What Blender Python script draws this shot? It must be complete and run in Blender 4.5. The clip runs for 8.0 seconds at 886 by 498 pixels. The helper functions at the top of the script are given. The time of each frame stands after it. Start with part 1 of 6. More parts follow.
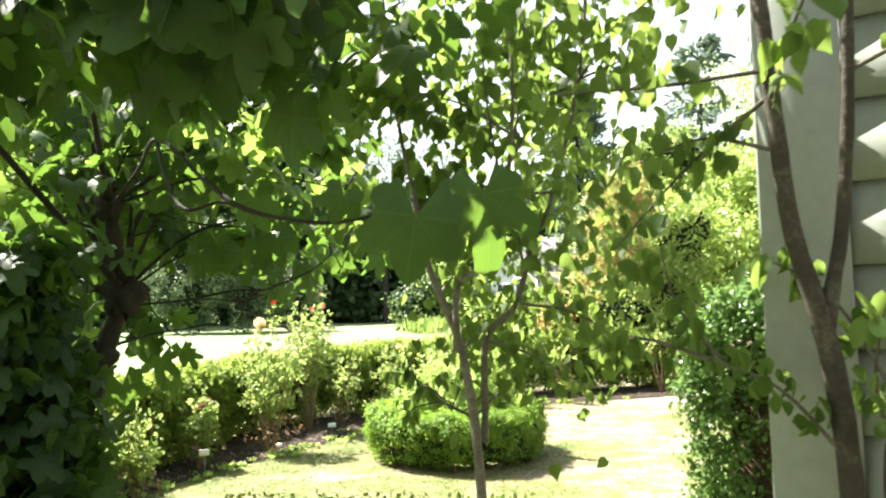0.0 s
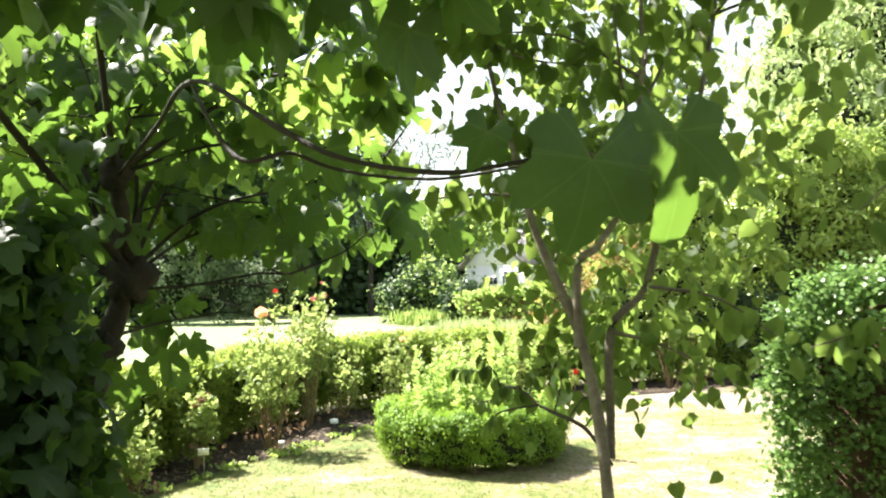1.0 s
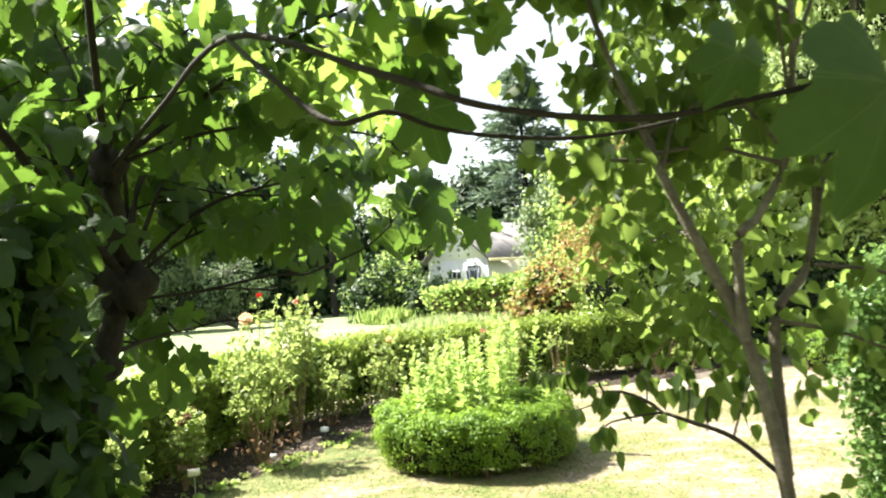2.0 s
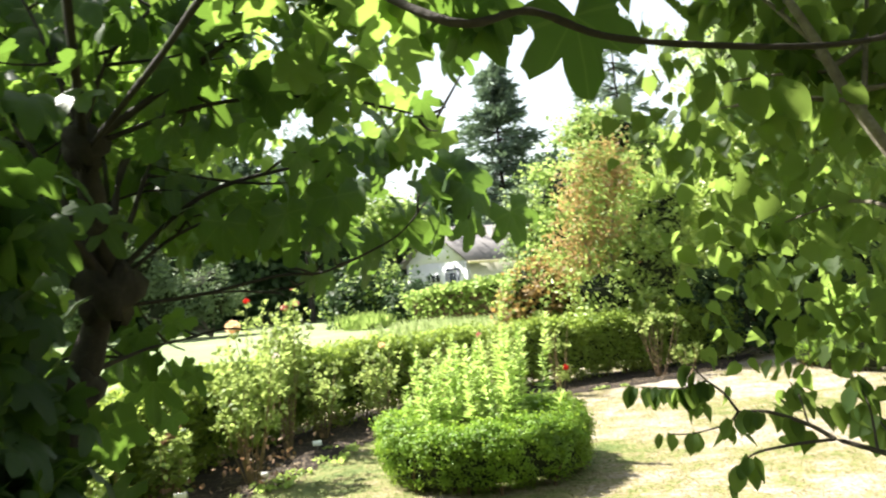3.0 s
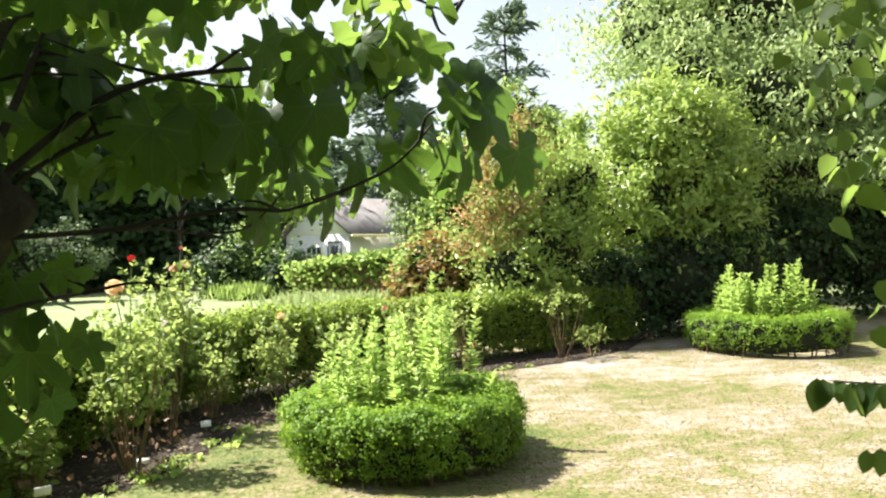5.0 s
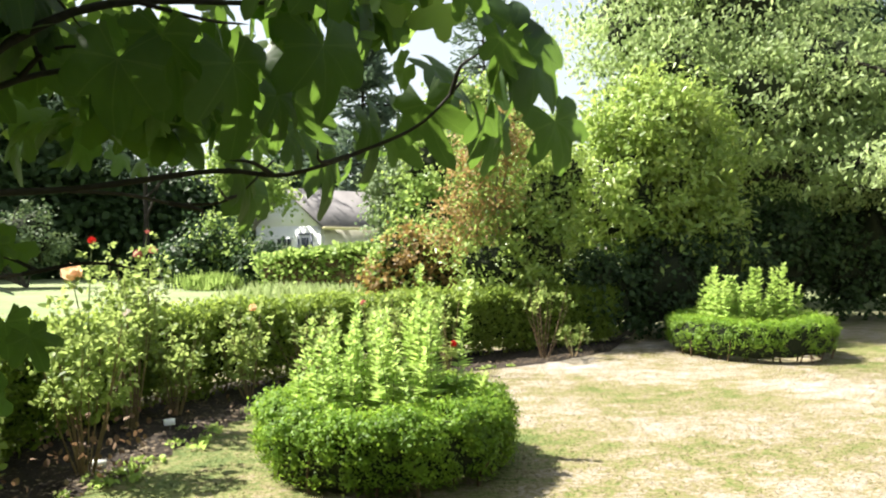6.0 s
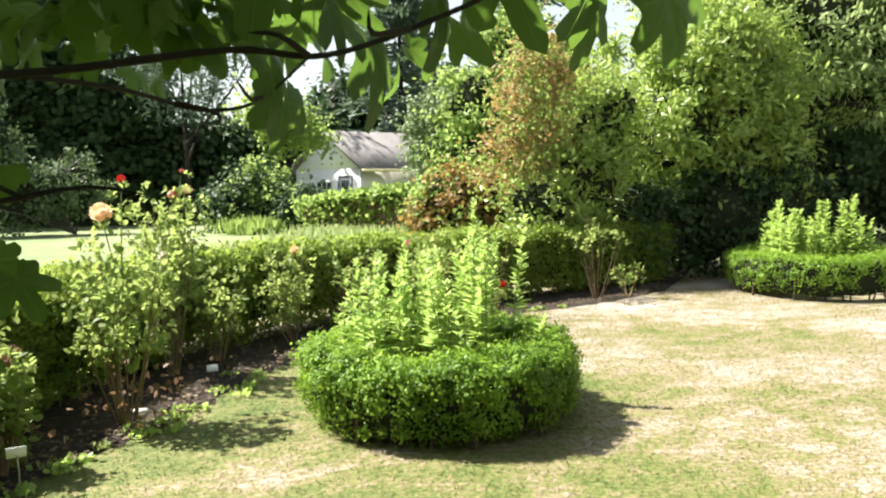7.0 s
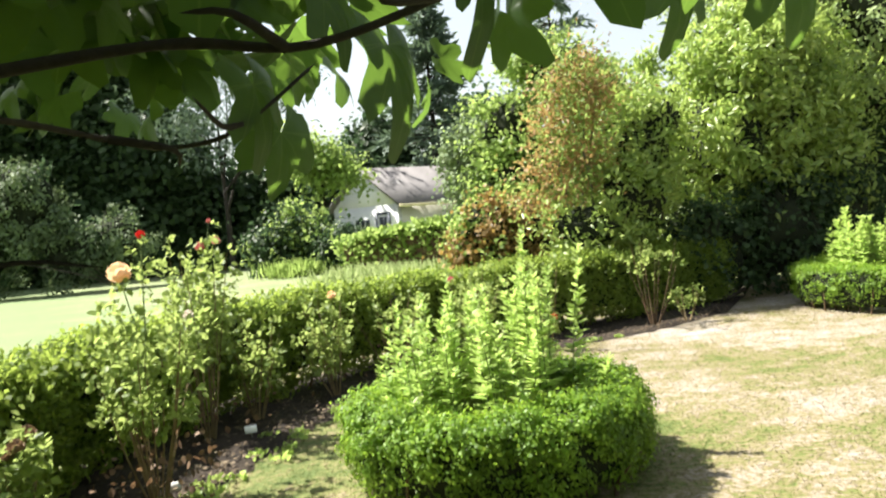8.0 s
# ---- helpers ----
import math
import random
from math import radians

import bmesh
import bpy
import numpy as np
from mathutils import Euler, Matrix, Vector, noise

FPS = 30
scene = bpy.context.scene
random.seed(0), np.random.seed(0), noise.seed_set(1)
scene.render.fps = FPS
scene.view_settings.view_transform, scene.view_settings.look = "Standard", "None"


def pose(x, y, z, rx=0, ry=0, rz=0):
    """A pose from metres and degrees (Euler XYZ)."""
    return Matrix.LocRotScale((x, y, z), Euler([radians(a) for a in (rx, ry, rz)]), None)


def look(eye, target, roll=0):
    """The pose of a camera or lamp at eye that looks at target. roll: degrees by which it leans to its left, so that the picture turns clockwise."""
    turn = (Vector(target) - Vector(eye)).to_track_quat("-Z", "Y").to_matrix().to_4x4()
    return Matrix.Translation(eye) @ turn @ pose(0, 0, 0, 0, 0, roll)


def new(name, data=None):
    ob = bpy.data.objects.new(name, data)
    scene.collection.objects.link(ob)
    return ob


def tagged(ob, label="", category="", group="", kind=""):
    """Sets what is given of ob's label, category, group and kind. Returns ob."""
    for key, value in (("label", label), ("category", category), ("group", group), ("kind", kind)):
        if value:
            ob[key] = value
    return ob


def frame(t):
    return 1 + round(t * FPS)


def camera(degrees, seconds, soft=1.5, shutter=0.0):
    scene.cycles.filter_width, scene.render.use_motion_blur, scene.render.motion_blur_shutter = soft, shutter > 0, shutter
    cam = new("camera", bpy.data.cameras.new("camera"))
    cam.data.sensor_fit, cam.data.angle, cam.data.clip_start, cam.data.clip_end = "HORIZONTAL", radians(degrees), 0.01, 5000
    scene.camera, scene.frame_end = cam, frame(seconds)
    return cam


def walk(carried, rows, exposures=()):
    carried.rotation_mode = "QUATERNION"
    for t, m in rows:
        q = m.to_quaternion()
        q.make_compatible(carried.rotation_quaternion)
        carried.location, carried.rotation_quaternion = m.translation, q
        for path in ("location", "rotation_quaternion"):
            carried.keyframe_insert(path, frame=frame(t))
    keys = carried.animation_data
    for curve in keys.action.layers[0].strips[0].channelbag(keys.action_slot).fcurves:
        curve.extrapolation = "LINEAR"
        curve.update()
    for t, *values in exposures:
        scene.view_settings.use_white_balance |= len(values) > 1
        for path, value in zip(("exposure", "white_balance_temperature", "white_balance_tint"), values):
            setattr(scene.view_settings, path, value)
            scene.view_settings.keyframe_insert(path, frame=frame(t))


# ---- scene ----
cam = camera(62.1, 8.0, soft=2.1, shutter=0.25)
PATH = [
    (0, (-0.012, -0.015, 1.452), (-0.015, 1.98, 1.584), -1.4),
    (0.5, (-0.184, 0.178, 1.449), (-0.158, 2.177, 1.502), -2.6),
    (1, (-0.319, 0.405, 1.429), (-0.27, 2.401, 1.541), -0.9),
    (1.5, (-0.461, 0.558, 1.436), (-0.373, 2.55, 1.583), -3.2),
    (1.7, (-0.528, 0.621, 1.436), (-0.371, 2.612, 1.538), -4.2),
    (2.8, (-0.789, 1.118, 1.43), (-0.637, 3.11, 1.526), -2.6),
    (3, (-0.803, 1.172, 1.432), (-0.567, 3.155, 1.535), -4.6),
    (3.5, (-0.833, 1.287, 1.444), (-0.369, 3.231, 1.504), -5.3),
    (4, (-0.91, 1.479, 1.471), (-0.414, 3.414, 1.567), -2.7),
    (4.5, (-1.012, 1.659, 1.423), (-0.5, 3.592, 1.472), -2.9),
    (5.8, (-1.088, 2.145, 1.366), (-0.446, 4.039, 1.381), 0.1),
    (6, (-1.093, 2.222, 1.359), (-0.455, 4.117, 1.368), -0.3),
    (6.5, (-1.125, 2.398, 1.323), (-0.62, 4.333, 1.285), -4.2),
    (7, (-1.054, 2.607, 1.309), (-0.522, 4.53, 1.162), -1.3),
    (7.5, (-0.992, 2.771, 1.323), (-0.588, 4.721, 1.135), -3.4),
    (8, (-0.97, 2.998, 1.334), (-0.541, 4.95, 1.276), -5.2),
]
walk(cam, [(t, look(eye, target, roll)) for t, eye, target, roll in PATH],
     exposures=[(0.0, 2.56), (1.7, 2.38), (3.0, 2.14), (4.5, 1.84), (6.0, 1.78), (8.0, 1.73)])
from collections import defaultdict

rng = np.random.default_rng(11)

# ---- light ----
SUN_TO = Vector((-0.77, 0.52, 1.26)).normalized()
sun_el = math.asin(SUN_TO.z)
sun_az = math.atan2(SUN_TO.x, SUN_TO.y)
world = bpy.data.worlds.new("sky")
scene.world = world
world.use_nodes = True
wn = world.node_tree.nodes
sky = wn.new("ShaderNodeTexSky")
sky.sky_type = "NISHITA"
sky.sun_disc = False
sky.sun_elevation = sun_el
sky.sun_rotation = sun_az
sky.air_density = 1.5
sky.dust_density = 1.0
sky.ozone_density = 0.5
haze = wn.new("ShaderNodeHueSaturation")
haze.inputs["Saturation"].default_value = 0.45
haze.inputs["Value"].default_value = 1.2
world.node_tree.links.new(sky.outputs[0], haze.inputs["Color"])
world.node_tree.links.new(haze.outputs[0], wn["Background"].inputs[0])
wn["Background"].inputs[1].default_value = 0.050
sun_data = bpy.data.lights.new("sun", "SUN")
sun_data.energy = 5.0
sun_data.angle = radians(0.55)
sun_data.color = (1.0, 0.95, 0.86)
sun = new("sun", sun_data)
sun.matrix_world = look((0, 0, 30), Vector((0, 0, 30)) - SUN_TO)


# ---- materials ----
def material(name):
    m = bpy.data.materials.new(name)
    m.use_nodes = True
    m.node_tree.nodes.clear()
    return m, m.node_tree.nodes, m.node_tree.links


def ramp(nodes, stops):
    r = nodes.new("ShaderNodeValToRGB")
    el = r.color_ramp.elements
    el[0].position, el[0].color = stops[0][0], (*stops[0][1], 1)
    el[1].position, el[1].color = stops[-1][0], (*stops[-1][1], 1)
    for p, c in stops[1:-1]:
        e = el.new(p)
        e.color = (*c, 1)
    return r


def noise_tex(nodes, links, scale, detail=3.0, rough=0.55, coords="Object"):
    tc = nodes.new("ShaderNodeTexCoord")
    n = nodes.new("ShaderNodeTexNoise")
    n.inputs["Scale"].default_value = scale
    n.inputs["Detail"].default_value = detail
    n.inputs["Roughness"].default_value = rough
    links.new(tc.outputs[coords], n.inputs["Vector"])
    return n


def math_node(nodes, links, op, a, b=None):
    n = nodes.new("ShaderNodeMath")
    n.operation = op
    for i, v in enumerate((a, b)):
        if v is None:
            continue
        if hasattr(v, "links"):
            links.new(v, n.inputs[i])
        else:
            n.inputs[i].default_value = v
    return n.outputs[0]


def leaf_material(name, dark, mid, light, glow, through_share=0.4, rough=0.42, veins=False, patch=3.0, vary=0.55, spec=0.2):
    """Leaf: gloss on top, light that shines through, shade of green varied leaf by leaf and in patches."""
    m, nodes, links = material(name)
    out = nodes.new("ShaderNodeOutputMaterial")
    geo = nodes.new("ShaderNodeNewGeometry")
    info = nodes.new("ShaderNodeObjectInfo")
    n1 = noise_tex(nodes, links, patch, 2.0)
    n2 = noise_tex(nodes, links, 60.0, 3.0)
    mix = math_node(nodes, links, "ADD", math_node(nodes, links, "MULTIPLY", geo.outputs["Random Per Island"], vary),
                    math_node(nodes, links, "MULTIPLY", n1.outputs["Fac"], 1.0 - vary))
    mix = math_node(nodes, links, "ADD", mix, math_node(nodes, links, "MULTIPLY", math_node(nodes, links, "SUBTRACT", n2.outputs["Fac"], 0.5), 0.35))
    mix = math_node(nodes, links, "ADD", mix, math_node(nodes, links, "MULTIPLY", math_node(nodes, links, "SUBTRACT", info.outputs["Random"], 0.5), 0.25))
    r = ramp(nodes, [(0.12, dark), (0.5, mid), (0.92, light)])
    links.new(mix, r.inputs[0])
    colour = r.outputs[0]
    if veins:
        tc = nodes.new("ShaderNodeTexCoord")
        sep = nodes.new("ShaderNodeSeparateXYZ")
        links.new(tc.outputs["Object"], sep.inputs[0])
        best = None
        for a in (0, 42, -42, 88, -88):
            c, s = math.cos(radians(a)), math.sin(radians(a))
            d = math_node(nodes, links, "SUBTRACT", math_node(nodes, links, "MULTIPLY", sep.outputs[0], c),
                          math_node(nodes, links, "MULTIPLY", sep.outputs[1], s))
            d = math_node(nodes, links, "ABSOLUTE", d)
            best = d if best is None else math_node(nodes, links, "MINIMUM", best, d)
        v = nodes.new("ShaderNodeMapRange")
        v.inputs["From Min"].default_value, v.inputs["From Max"].default_value = 0.0016, 0.0005
        links.new(best, v.inputs["Value"])
        vm = nodes.new("ShaderNodeMix")
        vm.data_type = "RGBA"
        links.new(math_node(nodes, links, "MULTIPLY", v.outputs[0], 0.12), vm.inputs["Factor"])
        links.new(colour, vm.inputs["A"])
        vm.inputs["B"].default_value = (0.30, 0.36, 0.12, 1)
        colour = vm.outputs["Result"]
    p = nodes.new("ShaderNodeBsdfPrincipled")
    links.new(colour, p.inputs["Base Color"])
    p.inputs["Roughness"].default_value = rough
    p.inputs["Specular IOR Level"].default_value = spec
    bump = nodes.new("ShaderNodeBump")
    bump.inputs["Strength"].default_value = 0.25
    bump.inputs["Distance"].default_value = 0.004
    links.new(n2.outputs["Fac"], bump.inputs["Height"])
    links.new(bump.outputs[0], p.inputs["Normal"])
    t = nodes.new("ShaderNodeBsdfTranslucent")
    tm = nodes.new("ShaderNodeMix")
    tm.data_type = "RGBA"
    tm.inputs["Factor"].default_value = 0.7
    links.new(colour, tm.inputs["A"])
    tm.inputs["B"].default_value = (*glow, 1)
    links.new(tm.outputs["Result"], t.inputs["Color"])
    s = nodes.new("ShaderNodeMixShader")
    s.inputs[0].default_value = through_share
    links.new(p.outputs[0], s.inputs[1])
    links.new(t.outputs[0], s.inputs[2])
    links.new(s.outputs[0], out.inputs[0])
    return m


def rough_material(name, stops, scale, fine, rough=0.8, bump=0.5, dist=0.01, spec=0.3, metal=0.0, stretch=None):
    """Surface with colour varied at two scales and relief."""
    m, nodes, links = material(name)
    out = nodes.new("ShaderNodeOutputMaterial")
    n1 = noise_tex(nodes, links, scale, 4.0)
    n2 = noise_tex(nodes, links, fine, 5.0, 0.65)
    if stretch:
        for n in (n1, n2):
            mp = nodes.new("ShaderNodeMapping")
            mp.inputs["Scale"].default_value = stretch
            src = n.inputs["Vector"].links[0].from_socket
            links.new(src, mp.inputs["Vector"])
            links.new(mp.outputs[0], n.inputs["Vector"])
    info = nodes.new("ShaderNodeObjectInfo")
    mix = math_node(nodes, links, "ADD", math_node(nodes, links, "MULTIPLY", n1.outputs["Fac"], 0.55),
                    math_node(nodes, links, "MULTIPLY", n2.outputs["Fac"], 0.45))
    mix = math_node(nodes, links, "ADD", mix, math_node(nodes, links, "MULTIPLY", math_node(nodes, links, "SUBTRACT", info.outputs["Random"], 0.5), 0.12))
    r = ramp(nodes, stops)
    links.new(mix, r.inputs[0])
    p = nodes.new("ShaderNodeBsdfPrincipled")
    links.new(r.outputs[0], p.inputs["Base Color"])
    p.inputs["Roughness"].default_value = rough
    p.inputs["Metallic"].default_value = metal
    p.inputs["Specular IOR Level"].default_value = spec
    b = nodes.new("ShaderNodeBump")
    b.inputs["Strength"].default_value = bump
    b.inputs["Distance"].default_value = dist
    links.new(n2.outputs["Fac"], b.inputs["Height"])
    links.new(b.outputs[0], p.inputs["Normal"])
    links.new(p.outputs[0], out.inputs[0])
    return m


def lawn_material(name, blades):
    """Dry lawn: straw and green in metre-wide patches, the same pattern for soil-level thatch and blades."""
    m, nodes, links = material(name)
    out = nodes.new("ShaderNodeOutputMaterial")
    geo = nodes.new("ShaderNodeNewGeometry")
    big = nodes.new("ShaderNodeTexNoise")
    big.inputs["Scale"].default_value = 0.55
    big.inputs["Detail"].default_value = 3.0
    mid = nodes.new("ShaderNodeTexNoise")
    mid.inputs["Scale"].default_value = 4.2
    mid.inputs["Detail"].default_value = 4.0
    fine = nodes.new("ShaderNodeTexNoise")
    fine.inputs["Scale"].default_value = 30.0
    fine.inputs["Detail"].default_value = 5.0
    wide = nodes.new("ShaderNodeMapping")
    wide.inputs["Scale"].default_value = (0.9, 1.2, 1.0)
    wide.inputs["Rotation"].default_value = (0, 0, 0.3)
    links.new(geo.outputs["Position"], wide.inputs["Vector"])
    for n in (big, mid, fine):
        links.new(wide.outputs[0], n.inputs["Vector"])
    sep = nodes.new("ShaderNodeSeparateXYZ")
    links.new(geo.outputs["Position"], sep.inputs[0])
    # the middle of the lawn is driest; under the hedges and near the trees it stays green
    side = nodes.new("ShaderNodeMapRange")
    side.inputs["From Min"].default_value, side.inputs["From Max"].default_value = -1.2, 2.6
    links.new(math_node(nodes, links, "ADD", sep.outputs[0], math_node(nodes, links, "MULTIPLY", math_node(nodes, links, "SUBTRACT", sep.outputs[1], 6.0), 0.35)), side.inputs["Value"])
    far = nodes.new("ShaderNodeMapRange")
    far.inputs["From Min"].default_value, far.inputs["From Max"].default_value = 12.0, 16.0
    links.new(sep.outputs[1], far.inputs["Value"])
    v = math_node(nodes, links, "MULTIPLY", big.outputs["Fac"], 1.1)
    v = math_node(nodes, links, "ADD", v, math_node(nodes, links, "MULTIPLY", mid.outputs["Fac"], 0.8))
    v = math_node(nodes, links, "ADD", v, math_node(nodes, links, "MULTIPLY", fine.outputs["Fac"], 0.95))
    v = math_node(nodes, links, "ADD", v, math_node(nodes, links, "MULTIPLY", side.outputs[0], 0.30))
    v = math_node(nodes, links, "SUBTRACT", v, math_node(nodes, links, "MULTIPLY", far.outputs[0], 0.12))
    if blades:
        v = math_node(nodes, links, "ADD", v, math_node(nodes, links, "MULTIPLY", math_node(nodes, links, "SUBTRACT", geo.outputs["Random Per Island"], 0.5), 0.46))
    v = math_node(nodes, links, "SUBTRACT", math_node(nodes, links, "MULTIPLY", v, 0.5), 0.202)
    r = ramp(nodes, [(0.46, (0.075, 0.105, 0.026)), (0.55, (0.135, 0.15, 0.045)), (0.63, (0.20, 0.168, 0.085)), (0.71, (0.277, 0.236, 0.18)), (0.80, (0.342, 0.312, 0.272)), (0.92, (0.46, 0.44, 0.41))])
    links.new(v, r.inputs[0])
    p = nodes.new("ShaderNodeBsdfPrincipled")
    p.inputs["Roughness"].default_value = 0.75
    p.inputs["Specular IOR Level"].default_value = 0.25
    fresh = nodes.new("ShaderNodeMix")
    fresh.data_type = "RGBA"
    links.new(math_node(nodes, links, "MULTIPLY", far.outputs[0], 0.58), fresh.inputs["Factor"])
    links.new(r.outputs[0], fresh.inputs["A"])
    fresh.inputs["B"].default_value = (0.185, 0.255, 0.115, 1)
    links.new(fresh.outputs["Result"], p.inputs["Base Color"])
    if not blades:
        b = nodes.new("ShaderNodeBump")
        b.inputs["Strength"].default_value = 0.8
        b.inputs["Distance"].default_value = 0.02
        links.new(fine.outputs["Fac"], b.inputs["Height"])
        links.new(b.outputs[0], p.inputs["Normal"])
        links.new(p.outputs[0], out.inputs[0])
    else:
        t = nodes.new("ShaderNodeBsdfTranslucent")
        links.new(r.outputs[0], t.inputs["Color"])
        s = nodes.new("ShaderNodeMixShader")
        s.inputs[0].default_value = 0.45
        links.new(p.outputs[0], s.inputs[1])
        links.new(t.outputs[0], s.inputs[2])
        links.new(s.outputs[0], out.inputs[0])
    return m


LAWN = lawn_material("dry_lawn", False)
BLADES = lawn_material("grass_blade", True)
# one fig leaf in two copies: darker for shade, more glowing for sunlit crown
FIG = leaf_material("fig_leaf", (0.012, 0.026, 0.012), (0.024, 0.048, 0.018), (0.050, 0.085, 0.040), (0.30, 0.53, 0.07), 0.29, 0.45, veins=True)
FIG_LIT = leaf_material("fig_leaf_crown_lit", (0.012, 0.025, 0.010), (0.025, 0.049, 0.018), (0.055, 0.09, 0.040), (0.42, 0.63, 0.11), 0.48, 0.42)
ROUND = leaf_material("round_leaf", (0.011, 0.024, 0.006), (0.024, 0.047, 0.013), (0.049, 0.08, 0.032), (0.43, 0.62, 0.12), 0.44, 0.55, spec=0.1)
BOX = leaf_material("box_leaf", (0.028, 0.062, 0.009), (0.13, 0.235, 0.024), (0.35, 0.50, 0.06), (0.52, 0.76, 0.09), 0.36, 0.5, vary=0.4, spec=0.28)
HEDGE = leaf_material("hedge_leaf", (0.038, 0.062, 0.010), (0.108, 0.168, 0.022), (0.235, 0.315, 0.056), (0.55, 0.70, 0.135), 0.42, 0.55, vary=0.4)
LILY = leaf_material("stem_leaf", (0.1466, 0.2541, 0.0391), (0.32, 0.445, 0.105), (0.54, 0.65, 0.235), (0.582, 0.752, 0.2), 0.5, 0.42, spec=0.35)
ROSE_LEAF = leaf_material("rose_leaf", (0.0525, 0.0938, 0.021), (0.165, 0.24, 0.052), (0.34, 0.40, 0.135), (0.543, 0.658, 0.2), 0.48, 0.45)
DRY_LEAF = leaf_material("dry_rose_leaf", (0.095, 0.06, 0.04), (0.18, 0.115, 0.075), (0.29, 0.205, 0.14), (0.36, 0.21, 0.11), 0.25, 0.6)
IVY = leaf_material("glossy_leaf", (0.0413, 0.0825, 0.021), (0.0938, 0.1688, 0.0413), (0.195, 0.2925, 0.0975), (0.349, 0.564, 0.137), 0.3, 0.3)
LAUREL = leaf_material("laurel_leaf", (0.0469, 0.0985, 0.0187), (0.19, 0.28, 0.0516), (0.42, 0.51, 0.15), (0.56, 0.70, 0.173), 0.42, 0.36, vary=0.35, patch=1.6, spec=0.45)
PALE = leaf_material("pale_leaf", (0.1254, 0.1792, 0.0582), (0.3046, 0.4032, 0.1613), (0.5197, 0.6003, 0.3226), (0.621, 0.752, 0.317), 0.48, 0.5, vary=0.3, patch=1.2, spec=0.35)
REDLEAF = leaf_material("red_tipped_leaf", (0.14, 0.12, 0.045), (0.36, 0.225, 0.105), (0.55, 0.38, 0.21), (0.66, 0.46, 0.17), 0.38, 0.5, vary=0.4)
BROWNLEAF = leaf_material("bronze_leaf", (0.10, 0.075, 0.03), (0.29, 0.19, 0.075), (0.48, 0.34, 0.14), (0.55, 0.36, 0.09), 0.32, 0.5)
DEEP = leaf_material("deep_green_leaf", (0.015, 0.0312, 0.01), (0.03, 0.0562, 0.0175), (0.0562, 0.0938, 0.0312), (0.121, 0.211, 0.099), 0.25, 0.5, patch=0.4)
GREYLEAF = leaf_material("grey_green_leaf", (0.064, 0.096, 0.048), (0.144, 0.2, 0.096), (0.32, 0.384, 0.208), (0.25, 0.34, 0.13), 0.2, 0.6, patch=0.6, vary=0.25)
NEEDLE = leaf_material("needle", (0.07, 0.11, 0.085), (0.12, 0.17, 0.13), (0.20, 0.26, 0.20), (0.22, 0.32, 0.15), 0.2, 0.6, patch=0.4, vary=0.3)
SPRING = leaf_material("bright_leaf", (0.0765, 0.136, 0.0255), (0.1785, 0.2805, 0.0595), (0.323, 0.425, 0.119), (0.504, 0.639, 0.191), 0.5, 0.42, patch=0.8)
GRASSY = leaf_material("meadow_leaf", (0.16, 0.23, 0.07), (0.30, 0.39, 0.14), (0.46, 0.54, 0.26), (0.533, 0.602, 0.281), 0.4, 0.5, patch=0.8)
BARK = rough_material("grey_bark", [(0.3, (0.06, 0.05, 0.036)), (0.55, (0.13, 0.115, 0.085)), (0.75, (0.25, 0.235, 0.185))], 9, 70, 0.85, 0.8, 0.006)
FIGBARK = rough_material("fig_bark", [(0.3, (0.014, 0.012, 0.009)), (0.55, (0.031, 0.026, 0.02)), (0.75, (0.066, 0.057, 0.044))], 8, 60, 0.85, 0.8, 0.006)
DARKBARK = rough_material("lichened_bark", [(0.3, (0.022, 0.018, 0.013)), (0.55, (0.05, 0.042, 0.03)), (0.75, (0.13, 0.12, 0.09))], 11, 60, 0.9, 0.9, 0.006)
CANE = rough_material("cane", [(0.3, (0.09, 0.06, 0.03)), (0.5, (0.19, 0.14, 0.07)), (0.75, (0.32, 0.25, 0.14))], 12, 80, 0.7, 0.4, 0.002)
TWIG = rough_material("hedge_twig", [(0.3, (0.05, 0.035, 0.02)), (0.7, (0.17, 0.11, 0.06))], 14, 60, 0.9, 0.6, 0.005)
# near-black, so the shade between leaves is put into the colour
INNER_SHADE = rough_material("painted_inner_shade", [(0.3, (0.006, 0.010, 0.004)), (0.7, (0.026, 0.034, 0.012))], 30, 90, 0.95, 1.0, 0.01)
GREENSTEM = rough_material("green_stem", [(0.3, (0.10, 0.15, 0.05)), (0.7, (0.22, 0.28, 0.10))], 14, 60, 0.6, 0.3, 0.002)
SOIL = rough_material("bed_soil", [(0.3, (0.014, 0.011, 0.008)), (0.5, (0.031, 0.023, 0.017)), (0.75, (0.08, 0.06, 0.042))], 5, 55, 0.95, 1.0, 0.03)
LITTER = leaf_material("leaf_litter", (0.06, 0.045, 0.028), (0.14, 0.105, 0.065), (0.28, 0.225, 0.15), (0.22, 0.16, 0.08), 0.1, 0.7)
PAINT = rough_material("grey_white_paint", [(0.25, (0.21, 0.23, 0.20)), (0.55, (0.27, 0.29, 0.25)), (0.8, (0.34, 0.355, 0.315))], 2.5, 40, 0.55, 0.25, 0.003)
WHITE = rough_material("white_paint", [(0.25, (0.70, 0.71, 0.72)), (0.75, (0.84, 0.84, 0.84))], 1.5, 20, 0.6, 0.2, 0.004)
# warmer, darker white: the side wall's shade is put into the colour
SHADED_WHITE = rough_material("white_paint_shaded", [(0.25, (0.60, 0.58, 0.48)), (0.75, (0.74, 0.72, 0.62))], 1.5, 20, 0.6, 0.2, 0.004)
